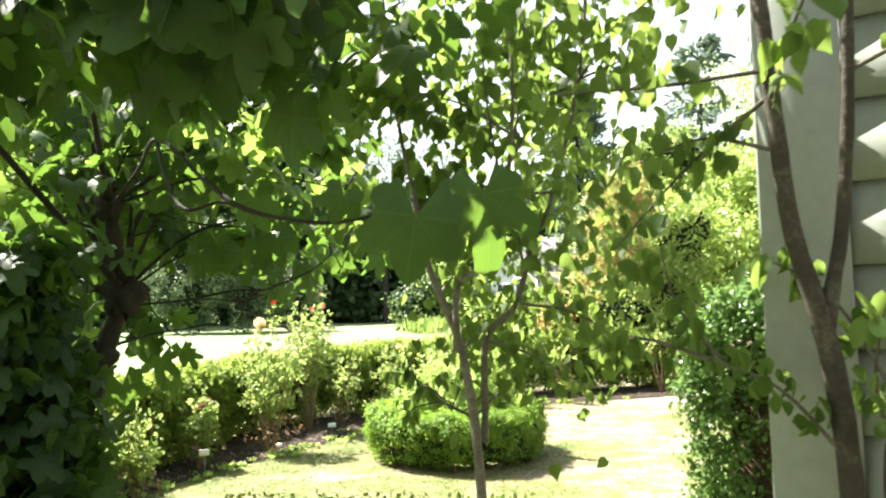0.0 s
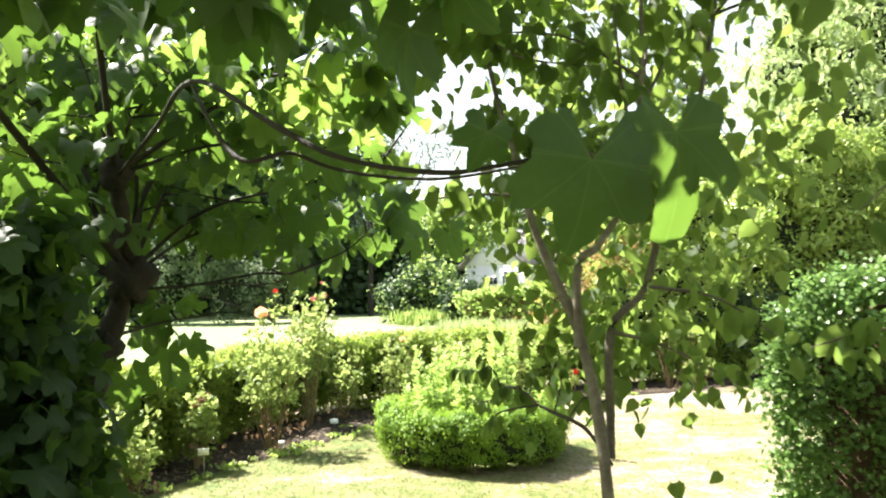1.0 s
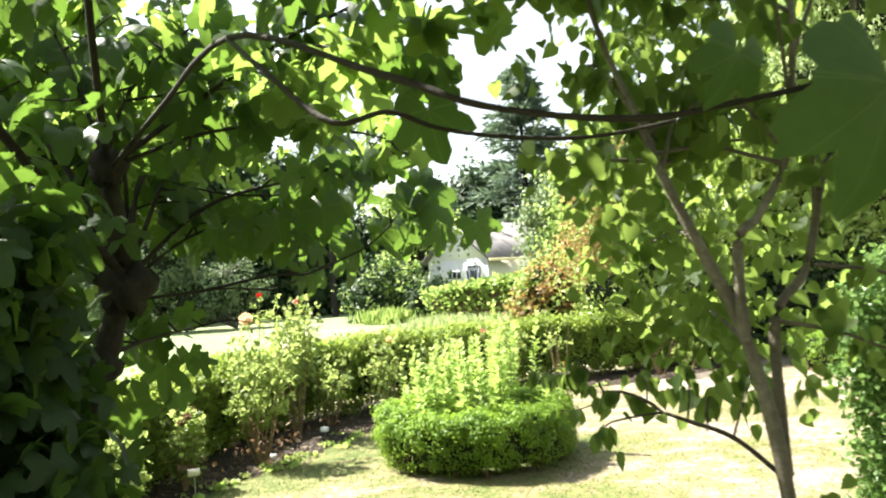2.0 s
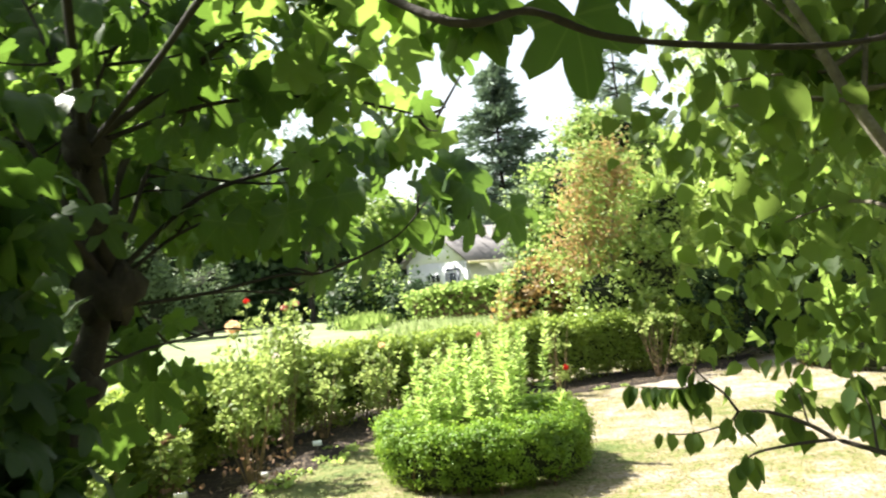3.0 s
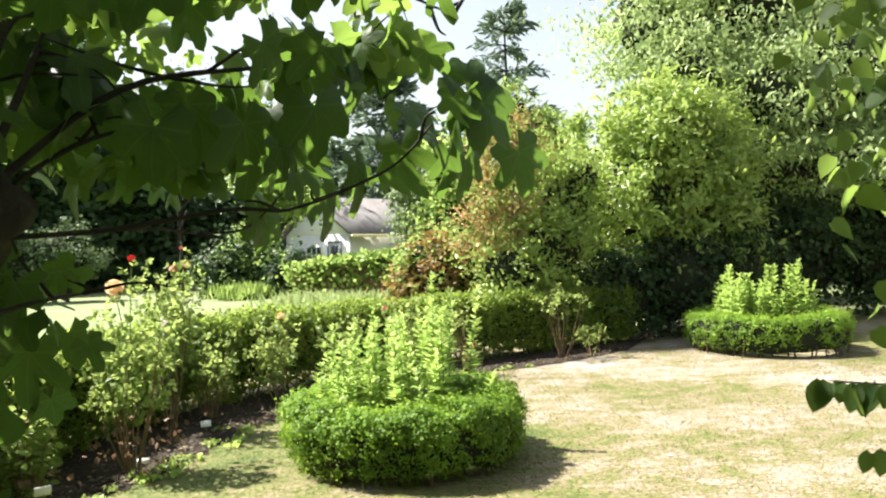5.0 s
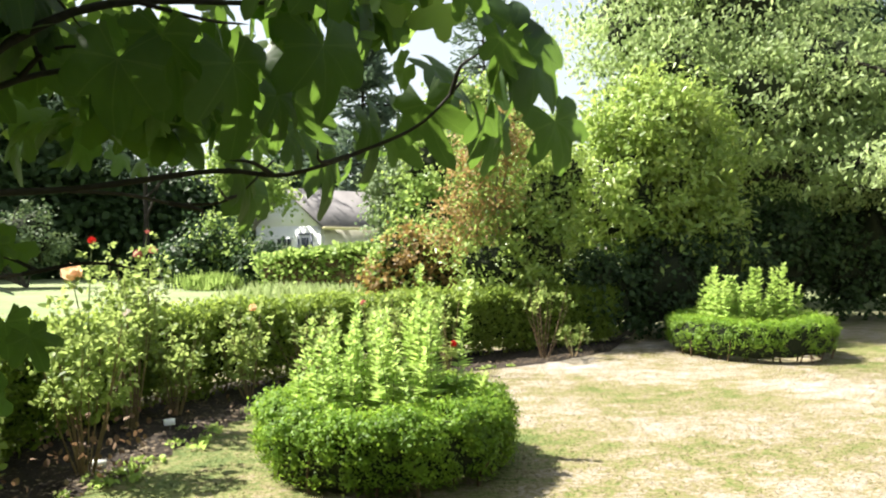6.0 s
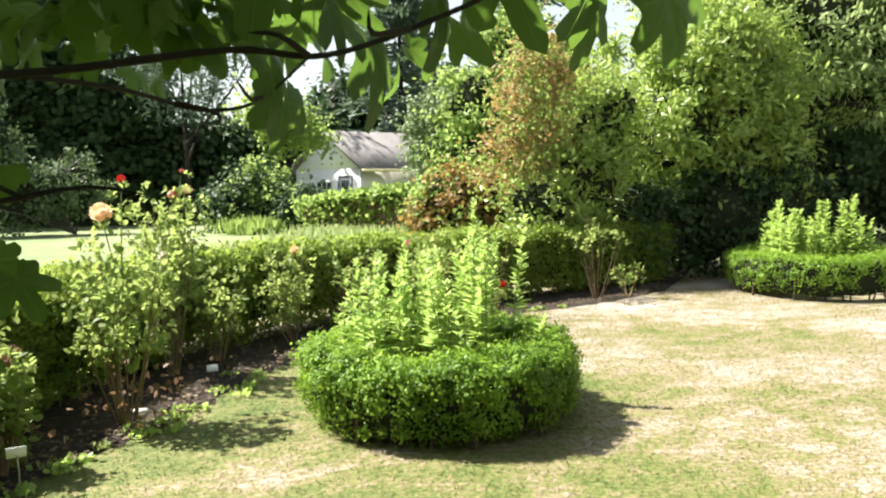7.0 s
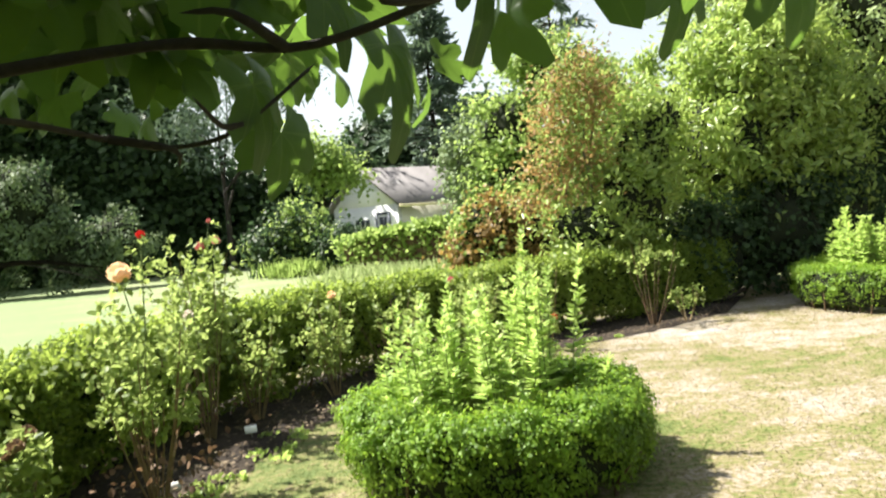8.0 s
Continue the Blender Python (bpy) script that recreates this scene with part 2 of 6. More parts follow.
GUTTER = rough_material("yellowed_trim", [(0.25, (0.70, 0.62, 0.36)), (0.75, (0.82, 0.75, 0.5))], 1.5, 20, 0.5, 0.1, 0.004)
DARKTRIM = rough_material("dark_blue_trim", [(0.25, (0.05, 0.06, 0.09)), (0.75, (0.09, 0.10, 0.14))], 1.5, 20, 0.5, 0.1, 0.004)
ROOF = rough_material("grey_roof", [(0.25, (0.10, 0.095, 0.095)), (0.75, (0.19, 0.18, 0.18))], 1.2, 12, 0.9, 0.6, 0.02)
PLASTIC = rough_material("white_label_plastic", [(0.2, (0.70, 0.70, 0.67)), (0.8, (0.84, 0.84, 0.81))], 20, 120, 0.4, 0.1, 0.001)
METAL = rough_material("zinc_stake", [(0.2, (0.28, 0.28, 0.27)), (0.8, (0.48, 0.48, 0.46))], 20, 120, 0.45, 0.2, 0.001, 0.5, 0.8)
PEACH = leaf_material("peach_petal", (0.88, 0.45, 0.16), (0.91, 0.68, 0.46), (0.93, 0.84, 0.74), (0.93, 0.66, 0.36), 0.45, 0.5)
CORAL = leaf_material("coral_petal", (0.42, 0.08, 0.09), (0.56, 0.18, 0.18), (0.70, 0.36, 0.32), (0.65, 0.2, 0.18), 0.3, 0.5)
RED = leaf_material("red_petal", (0.45, 0.01, 0.015), (0.60, 0.02, 0.02), (0.72, 0.05, 0.04), (0.7, 0.03, 0.02), 0.25, 0.5)
PINKWHITE = leaf_material("pale_petal", (0.70, 0.60, 0.50), (0.82, 0.74, 0.66), (0.88, 0.84, 0.78), (0.8, 0.7, 0.6), 0.3, 0.5)

# dark surface for the added unseen wall that blocks light
LIGHT_BLOCK = rough_material("light_block_dark", [(0.25, (0.07, 0.07, 0.06)), (0.75, (0.15, 0.145, 0.125))], 2.0, 30, 0.85, 0.5, 0.004)


def glass_material():
    m, nodes, links = material("window_glass")
    out = nodes.new("ShaderNodeOutputMaterial")
    g = nodes.new("ShaderNodeBsdfPrincipled")
    g.inputs["Base Color"].default_value = (0.02, 0.025, 0.03, 1)
    g.inputs["Roughness"].default_value = 0.05
    n = noise_tex(nodes, links, 3.0)
    b = nodes.new("ShaderNodeBump")
    b.inputs["Strength"].default_value = 0.05
    links.new(n.outputs["Fac"], b.inputs["Height"])
    links.new(b.outputs[0], g.inputs["Normal"])
    links.new(g.outputs[0], out.inputs[0])
    return m


GLASS = glass_material()


# ---- mesh tools ----
def mesh_of(name, verts, faces, mat, smooth=False):
    verts, faces = np.asarray(verts, float), np.asarray(faces, int)
    me = bpy.data.meshes.new(name)
    n, k = faces.shape
    me.vertices.add(len(verts))
    me.vertices.foreach_set("co", verts.ravel())
    me.loops.add(n * k)
    me.loops.foreach_set("vertex_index", faces.ravel())
    me.polygons.add(n)
    me.polygons.foreach_set("loop_start", np.arange(n) * k)
    me.update(calc_edges=True)
    if smooth:
        me.polygons.foreach_set("use_smooth", np.ones(n, bool))
    me.materials.append(mat)
    return me


def thing(name, base, label, category, group="", kind=""):
    ob = new(name)
    ob.location = base
    ob.empty_display_size = 0.1
    return tagged(ob, label, category, group, kind)


def origin_of(ob):
    p = Vector((0, 0, 0))
    while ob:
        p = p + ob.location
        ob = ob.parent
    return np.array(p)


def part(name, geometry, mat, parent, label="", kind="", smooth=True):
    """One mesh object under a thing or a part, from world-space vertices and faces."""
    verts, faces = geometry
    ob = new(name, mesh_of(name, np.asarray(verts, float) - origin_of(parent), faces, mat, smooth))
    ob.parent = parent
    return tagged(ob, label, kind=kind)


def join(pieces):
    vs, fs, n = [], [], 0
    for v, f in pieces:
        v, f = np.asarray(v, float), np.asarray(f, int)
        vs.append(v)
        fs.append(f + n)
        n += len(v)
    return np.concatenate(vs), np.concatenate(fs)


def curve_points(pts, steps):
    """Catmull-Rom through the points."""
    p = np.asarray(pts, float)
    p = np.vstack([2 * p[0] - p[1], p, 2 * p[-1] - p[-2]])
    out = []
    for i in range(1, len(p) - 2):
        for s in np.linspace(0, 1, steps, endpoint=False):
            a, b, c, d = p[i - 1], p[i], p[i + 1], p[i + 2]
            out.append(0.5 * (2 * b + (c - a) * s + (2 * a - 5 * b + 4 * c - d) * s ** 2 + (3 * b - a - 3 * c + d) * s ** 3))
    out.append(p[-2])
    return np.array(out)


def tube(pts, r0, r1, sides=7, steps=5, knots=0.0):
    """Tapered, slightly knotted stem along points, closed at its tip."""
    c = curve_points(pts, steps)
    n = len(c)
    tan = np.gradient(c, axis=0)
    tan /= np.linalg.norm(tan, axis=1)[:, None] + 1e-9
    ref = np.where(np.abs(tan[:, 2:3]) > 0.9, np.array([[1.0, 0, 0]]), np.array([[0, 0, 1.0]]))
    a = np.cross(tan, ref)
    a /= np.linalg.norm(a, axis=1)[:, None] + 1e-9
    b = np.cross(tan, a)
    rad = np.linspace(r0, r1, n) * (1 + knots * rng.normal(size=n))
    rad[-1] *= 0.1
    ang = np.linspace(0, 2 * np.pi, sides, endpoint=False)
    v = (c[:, None] + rad[:, None, None] * (np.cos(ang)[None, :, None] * a[:, None] + np.sin(ang)[None, :, None] * b[:, None])).reshape(-1, 3)
    i, j = np.meshgrid(np.arange(n - 1), np.arange(sides), indexing="ij")
    i, j = i.ravel(), j.ravel()
    jn = (j + 1) % sides
    f = np.stack([i * sides + j, i * sides + jn, (i + 1) * sides + jn, (i + 1) * sides + j], 1)
    return v, f


def box(lo, hi, bevel=0.004):
    """Block with chamfered upright edges; returns quads."""
    x0, y0, z0 = lo
    x1, y1, z1 = hi
    b = min(bevel, (x1 - x0) / 3, (y1 - y0) / 3)
    ring = [(x0 + b, y0), (x1 - b, y0), (x1, y0 + b), (x1, y1 - b), (x1 - b, y1), (x0 + b, y1), (x0, y1 - b), (x0, y0 + b)]
    v = [(x, y, z0) for x, y in ring] + [(x, y, z1) for x, y in ring]
    f = [(i, (i + 1) % 8, 8 + (i + 1) % 8, 8 + i) for i in range(8)]
    f += [(8, 9, 10, 11), (8, 11, 12, 15), (12, 13, 14, 15), (3, 2, 1, 0), (7, 4, 3, 0), (7, 6, 5, 4)]
    return np.array(v, float), np.array(f)


def turned(geometry, m):
    v, f = geometry
    m = np.array(m)
    return np.asarray(v) @ m[:3, :3].T + m[:3, 3], f


OVAL = (np.array([(0, 0, 0), (0.36, 0.28, 0.05), (0.34, 0.66, 0.04), (0, 1, -0.10), (-0.34, 0.66, 0.04), (-0.36, 0.28, 0.05)]),
        np.array([(0, 1, 2, 3), (0, 3, 4, 5)]))
LANCE = (np.array([(0, 0, 0), (0.13, 0.3, 0.02), (0.10, 0.65, -0.02), (0, 1, -0.18), (-0.10, 0.65, -0.02), (-0.13, 0.3, 0.02)]),
         np.array([(0, 1, 2, 3), (0, 3, 4, 5)]))
PHLOX = (np.array([(0, 0, 0), (0.19, 0.28, 0.03), (0.17, 0.62, -0.01), (0, 1, -0.14), (-0.17, 0.62, -0.01), (-0.19, 0.28, 0.03)]), np.array([(0, 1, 2, 3), (0, 3, 4, 5)]))
DIAMOND = (np.array([(0, 0, 0), (0.34, 0.5, 0.05), (0, 1, -0.04), (-0.34, 0.5, 0.05)]), np.array([(0, 1, 2, 3)]))
BLADE = (np.array([(-0.05, 0, 0), (0.05, 0, 0), (0.03, 0.6, 0.04), (0, 1, 0.16)]), np.array([(0, 1, 2, 3)]))


def unit(v):
    return v / (np.linalg.norm(v, axis=-1, keepdims=True) + 1e-9)


def scatter(shape, pos, along, face, size):
    """Many copies of a leaf shape: base points, directions of the midrib, rough normals, lengths."""
    tv, tf = shape
    pos, along = np.asarray(pos, float), unit(np.asarray(along, float))
    side = unit(np.cross(along, unit(np.asarray(face, float) + 1e-4)))
    up = np.cross(side, along)
    size = np.broadcast_to(np.asarray(size, float), (len(pos),))
    v = pos[:, None] + size[:, None, None] * (tv[None, :, 0:1] * side[:, None] + tv[None, :, 1:2] * along[:, None] + tv[None, :, 2:3] * up[:, None])
    f = tf[None] + (np.arange(len(pos)) * len(tv))[:, None, None]
    return v.reshape(-1, 3), f.reshape(-1, tf.shape[1])


def ball(n):
    return unit(rng.normal(size=(n, 3)))


def clumps(blobs, n_clump, per, spread, inner=0.55, flat=1.0):
    """Leaf places in clumps on the outer shells of rounded masses (centre, radii), with the outward direction."""
    vol = np.array([np.prod(r) ** (2 / 3) for _, r in blobs])
    out_p, out_d = [], []
    pick = rng.choice(len(blobs), n_clump, p=vol / vol.sum())
    for i in pick:
        c, r = np.array(blobs[i][0], float), np.array(blobs[i][1], float)
        d = ball(1)[0]
        k = inner + (1 - inner) * rng.random() ** 0.6
        q = c + d * r * k * (1 + 0.13 * rng.normal())
        m = max(3, int(per * rng.uniform(0.4, 1.7)))
        o = unit(d / r + (0, 0, 0.35))
        w = spread * rng.uniform(0.6, 1.3)
        off = (rng.normal(size=(m, 3)) * w * 0.75 + o * (rng.normal(size=(m, 1)) * w * 0.9)) * (2 - flat, 2 - flat, flat)
        out_p.append(q + off)
        out_d.append(unit(o[None] * 0.6 + off / w * 0.7))
    return np.concatenate(out_p), np.concatenate(out_d)


def foliage(shape, blobs, n_clump, per, spread, size, droop=0.2, inner=0.55, floor=0.02, rnd=0.8, flat=1.0):
    p, d = clumps(blobs, int(n_clump * 0.5), int(per * 2.1), spread, inner, flat)
    keep = p[:, 2] > floor
    p, d = p[keep], d[keep]
    n = len(p)
    along = unit(d * 0.2 + ball(n) * rnd + np.array([0, 0, -droop]))
    face = unit(d * 1.0 + np.array([0, 0, 0.35]) + ball(n) * 0.4)
    return scatter(shape, p, along, face, size * rng.uniform(0.65, 1.25, n))


def dark_heart(blobs, share):
    """Lumpy inner masses of rounded shrubs and crowns, where twigs and leaves close up; shade is put into their
    near-black colour.
    """
    out = []
    for c, r in blobs:
        a, e = np.meshgrid(np.linspace(0, 2 * np.pi, 20, endpoint=False), np.linspace(-1.5, 1.5, 13), indexing="ij")
        d = np.stack([np.cos(a) * np.cos(e), np.sin(a) * np.cos(e), np.sin(e)], -1)
        k = share * (1 + 0.16 * np.sin(3 * a + 2 * e + c[0]) + 0.14 * np.sin(5 * a - 4 * e + c[1]) + 0.12 * rng.normal(size=a.shape))
        v = (np.array(c, float) + d * k[..., None] * np.array(r, float)).reshape(-1, 3)
        v[:, 2] = np.maximum(v[:, 2], 0.0)
        i, j = [x.ravel() for x in np.meshgrid(np.arange(20), np.arange(12), indexing="ij")]
        out.append((v, np.stack([i * 13 + j, ((i + 1) % 20) * 13 + j, ((i + 1) % 20) * 13 + j + 1, i * 13 + j + 1], 1)))
    return out


def limbs(base, tips, r0, r1, bend=0.15):
    """Woody limbs from a base point to several tips."""
    out = []
    base = np.array(base, float)
    for t in tips:
        t = np.array(t, float)
        mid = base + (t - base) * 0.5 + rng.normal(size=3) * bend * np.linalg.norm(t - base) * 0.5
        out.append(tube([base, mid, t], r0, r1, 6, 4))
    return out


def tufted(centres, out, m, r, low, high):
    """Leaf places gathered in small tufts on a clipped surface, with the direction each leaf faces."""
    rise = rng.uniform(low, high, len(centres))
    i = rng.integers(0, len(centres), m)
    off = rng.normal(size=(m, 3)) * r * 0.62
    return centres[i] + out[i] * rise[i][:, None] + off, unit(out[i] * 0.75 + off / r * 0.75)


# ---- ground ----
def ground_height(x, y):
    return 0.05 * np.exp(-(((x - 0.1) / 1.6) ** 2 + ((y - 6.6) / 1.5) ** 2)) + 0.012 * np.sin(1.7 * x + 0.6 * y) + 0.01 * np.sin(2.3 * y - 0.8 * x)


def build_ground():
    def axis(c, near, step, far):
        a = np.arange(c - near, c + near + step / 2, step)
        out = c + near + np.geomspace(1.0, far, 26)
        low = c - near - np.geomspace(1.0, far, 26)[::-1]
        return np.concatenate([low, a, out])
    xs, ys = axis(1.5, 8, 0.25, 1500), axis(7.0, 8, 0.25, 1500)
    x, y = np.meshgrid(xs, ys, indexing="ij")
    fade = np.exp(-((x - 1.5) ** 2 + (y - 7) ** 2) / 20 ** 2)
    z = ground_height(x, y) * fade
    v = np.stack([x, y, z], -1).reshape(-1, 3)
    nx, ny = len(xs), len(ys)
    i, j = np.meshgrid(np.arange(nx - 1), np.arange(ny - 1), indexing="ij")
    i, j = i.ravel(), j.ravel()
    f = np.stack([i * ny + j, (i + 1) * ny + j, (i + 1) * ny + j + 1, i * ny + j + 1], 1)
    ob = new("ground", mesh_of("ground", v, f, LAWN, True))
    tagged(ob, "dry summer lawn with straw-coloured and green patches", "lawn", kind="structure")


build_ground()

# front line of the long hedge, from near to far, and the lawn's edge along the bed
HEDGE_LINE = np.array([(-3.1, 4.6), (-2.75, 5.6), (-2.45, 6.5), (-2.15, 7.5), (-1.65, 8.5), (-0.9, 9.4), (0.2, 10.15), (1.5, 10.75), (2.7, 11.1), (3.8, 11.35), (4.9, 11.7)])
BED_EDGE = np.array([(-2.75, 4.6), (-2.45, 5.5), (-2.05, 6.35), (-1.72, 6.75), (-1.37, 7.25), (-0.95, 8.1), (-0.3, 8.85), (0.7, 9.6), (1.9, 10.05), (3.05, 10.4), (4.1, 10.85)])
RING_C, RING_R = np.array([0.05, 6.74]), 0.80
RING2_C, RING2_R = np.array([5.88, 10.2]), 1.04


def build_bed():
    a = curve_points(np.c_[BED_EDGE, np.zeros(len(BED_EDGE))], 8)[:, :2]
    b = curve_points(np.c_[HEDGE_LINE, np.zeros(len(HEDGE_LINE))], 8)[:, :2]
    b = b + (b - a) * 0.6
    a = a + 0.035 * np.c_[np.sin(np.arange(len(a)) * 1.9), np.cos(np.arange(len(a)) * 2.7)]
    rows = []
    for k, s in enumerate(np.linspace(0, 1, 7)):
        q = a * (1 - s) + b * s
        z = ground_height(q[:, 0], q[:, 1]) + (0.004 if k == 0 else 0.025 + 0.012 * np.sin(np.arange(len(q)) * 1.3 + k))
        rows.append(np.c_[q, z])
    v = np.concatenate(rows)
    n = len(a)
    f = [(k * n + i, k * n + i + 1, (k + 1) * n + i + 1, (k + 1) * n + i) for k in range(6) for i in range(n - 1)]
    ob = new("flower_bed", mesh_of("flower_bed", v, f, SOIL, True))
    tagged(ob, "dark brown soil of a curved rose bed", "flower bed", kind="structure")
    # bits of straw and fallen leaves on the soil
    m = 2600
    s = rng.random(m) ** 1.3
    i = rng.integers(0, n, m)
    q = a[i] * (1 - 0.62 * s)[:, None] + b[i] * (0.62 * s)[:, None] + rng.normal(size=(m, 2)) * 0.05
    p = np.c_[q, ground_height(q[:, 0], q[:, 1]) + 0.038]
    d = ball(m) * (1, 1, 0.15)
    ob = new("leaf_litter", mesh_of("leaf_litter", *scatter(DIAMOND, p, d, ball(m) * 0.4 + (0, 0, 1), rng.uniform(0.015, 0.045, m)), LITTER))
    tagged(ob, "dry fallen leaves and straw on the bed", "litter", kind="stuff")
    # low weeds along the lawn's edge
    pts, al = [], []
    for _ in range(70):
        c = a[rng.integers(8, n - 12)] + rng.normal(size=2) * 0.07
        k = 14
        pts.append(np.c_[np.repeat(c[None], k, 0) + rng.normal(size=(k, 2)) * 0.03, np.full(k, ground_height(c[0], c[1]) + 0.015)])
        al.append(unit(ball(k) * (1, 1, 0.3) + (0, 0, 0.7)))
    p, d = np.concatenate(pts), np.concatenate(al)
    ob = new("edge_weeds", mesh_of("edge_weeds", *scatter(OVAL, p, d, ball(len(p)) + (0, 0, 0.6), rng.uniform(0.02, 0.05, len(p))), LILY))
    tagged(ob, "low green weeds along the lawn edge", "weeds", kind="stuff")


build_bed()


def in_bed(x, y):
    e = curve_points(np.c_[BED_EDGE, np.zeros(len(BED_EDGE))], 8)[:, :2]
    d = (x[:, None] - e[None, :, 0]) ** 2 + (y[:, None] - e[None, :, 1]) ** 2
    i = np.clip(d.argmin(1), 1, len(e) - 2)
    t = e[i + 1] - e[i - 1]
    return t[:, 0] * (y - e[i, 1]) - t[:, 1] * (x - e[i, 0]) > 0


def build_grass():
    n = 330000
    y = 4.2 + 8.3 * rng.random(n) ** 1.35
    x = -2.6 + 10.0 * rng.random(n)
    keep = ~in_bed(x, y) & (np.hypot(x - RING_C[0], y - RING_C[1]) > 0.62) & (np.hypot(x - RING2_C[0], y - RING2_C[1]) > 0.8)
    x, y = x[keep], y[keep]
    n = len(x)
    p = np.c_[x, y, ground_height(x, y) - 0.004]
    along = unit(ball(n) * (1, 1, 0.2) * 1.0 + (0, 0, 0.55))
    ob = new("lawn_grass", mesh_of("lawn_grass", *scatter(BLADE, p, along, ball(n), rng.uniform(0.012, 0.034, n)), BLADES))
    tagged(ob, "short dry grass blades of the lawn", "grass", kind="stuff")


build_grass()


def across(d, out, share):
    """Directions with a share of their part along out taken away."""
    return d - out * (d * out).sum(1, keepdims=True) * share


def even_round(m, e, tall, wide):
    """Angles that cover a squared section evenly: upright sides and flat top and foot by their length."""
    k = rng.uniform(-1, 1, m)
    s = np.arcsin(np.sign(k) * np.abs(k) ** (1 / e))
    t = rng.random(m)
    up = tall / (tall + wide)
    return np.where(t < up / 2, s, np.where(t < up, np.pi - s, np.where(t < up + (1 - up) * 0.75, np.pi / 2 - s, 1.5 * np.pi - s)))


# ---- clipped box rings with flowering stems ----
def ring_hedge(centre, radius, width, height, label, leaves, size, foot=0.09):
    base = (centre[0], centre[1], 0.0)
    ob = thing("box_hedge", base, label, "hedge", "clipped box rings on the lawn")
    mid = radius - width / 2

    def section(s, a):
        """Rounded cross-section, narrower at the foot; s runs round it."""
        cx = np.cos(s)
        cz = np.sin(s)
        e = 0.46
        wx = np.sign(cx) * np.abs(cx) ** e * width / 2
        wz = np.sign(cz) * np.abs(cz) ** e
        zc = foot + (height - foot) / 2
        z = zc + wz * (height - foot) / 2
        wx = wx * (0.80 + 0.20 * np.clip(z / (height * 0.6), 0, 1))
        bump = 1 + 0.045 * np.sin(5 * a + 1) + 0.03 * np.sin(11 * a + 2 * s) + 0.02 * np.sin(23 * a)
        r = mid + wx * bump
        zz = z + 0.018 * np.sin(4 * a + 0.7) + 0.012 * np.sin(13 * a + 3 * s)
        return np.stack([centre[0] + r * np.cos(a), centre[1] + r * np.sin(a), zz], -1)

    na, ns = 64, 14
    a, s = np.meshgrid(np.linspace(0, 2 * np.pi, na, endpoint=False), np.linspace(0, 2 * np.pi, ns, endpoint=False), indexing="ij")
    v = section(s.ravel(), a.ravel())
    inner = np.stack([centre[0] + mid * np.cos(a.ravel()), centre[1] + mid * np.sin(a.ravel()), np.full(a.size, foot + (height - foot) / 2)], -1)
    v = inner + (v - inner) * 0.76
    i, j = np.meshgrid(np.arange(na), np.arange(ns), indexing="ij")
    i, j = i.ravel(), j.ravel()
    f = np.stack([i * ns + j, ((i + 1) % na) * ns + j, ((i + 1) % na) * ns + (j + 1) % ns, i * ns + (j + 1) % ns], 1)
    part("inner_mass", (v, f), INNER_SHADE, ob, "dense inner growth, near-black to stand for its shade")
    m = 2200
    a, s = rng.random(m) * 2 * np.pi, even_round(m, 0.46, height, width)
    p = section(s, a)
    core = np.stack([centre[0] + mid * np.cos(a), centre[1] + mid * np.sin(a), np.full(m, foot + (height - foot) / 2)], -1)
    p, out = tufted(core + (p - core) * 0.94, unit(p - core), leaves, 0.036, -0.042, 0.022)
    m = leaves
    thin = rng.random(m) < np.clip(0.03 + 2.0 * (p[:, 2] - 0.06) / height, 0, 1)
    p, out = p[thin], out[thin]
    m = len(p)
    part("foliage", scatter(DIAMOND if size < 0.025 else OVAL, p, unit(across(ball(m), out, 0.8) + np.array([[0, 0, 1.0]]) * np.where(rng.random((m, 1)) < 0.25, 0.9, 0.0)), unit(out * 1.2 + ball(m) * 0.34 + np.array([[0, 0, 1.0]]) * np.clip(out[:, 2:3] + 0.15, 0, 1)), size * rng.uniform(0.7, 1.35, m)), BOX, ob, "small bright green leaves")
    for k in range(44):
        ang = k / 44 * 2 * np.pi + rng.uniform(-0.08, 0.08)
        r = mid + rng.uniform(-0.06, 0.125)
        q = np.array([centre[0] + r * np.cos(ang), centre[1] + r * np.sin(ang), 0.0])
        part("stem", tube([q, q + rng.normal(size=3) * 0.02 + (0, 0, 0.1), q + rng.normal(size=3) * 0.05 + (0, 0, 0.24)], 0.012, 0.006, 6, 3, 0.1), TWIG, ob)
    return ob


rng = np.random.default_rng(101)
ring_hedge(RING_C, RING_R, 0.33, 0.465, "clipped round box hedge ring on the dry lawn", 150000, 0.0205, 0.05)
ring_hedge(RING2_C, RING2_R, 0.34, 0.50, "clipped box hedge ring round tall green lilies", 60000, 0.024, 0.01)


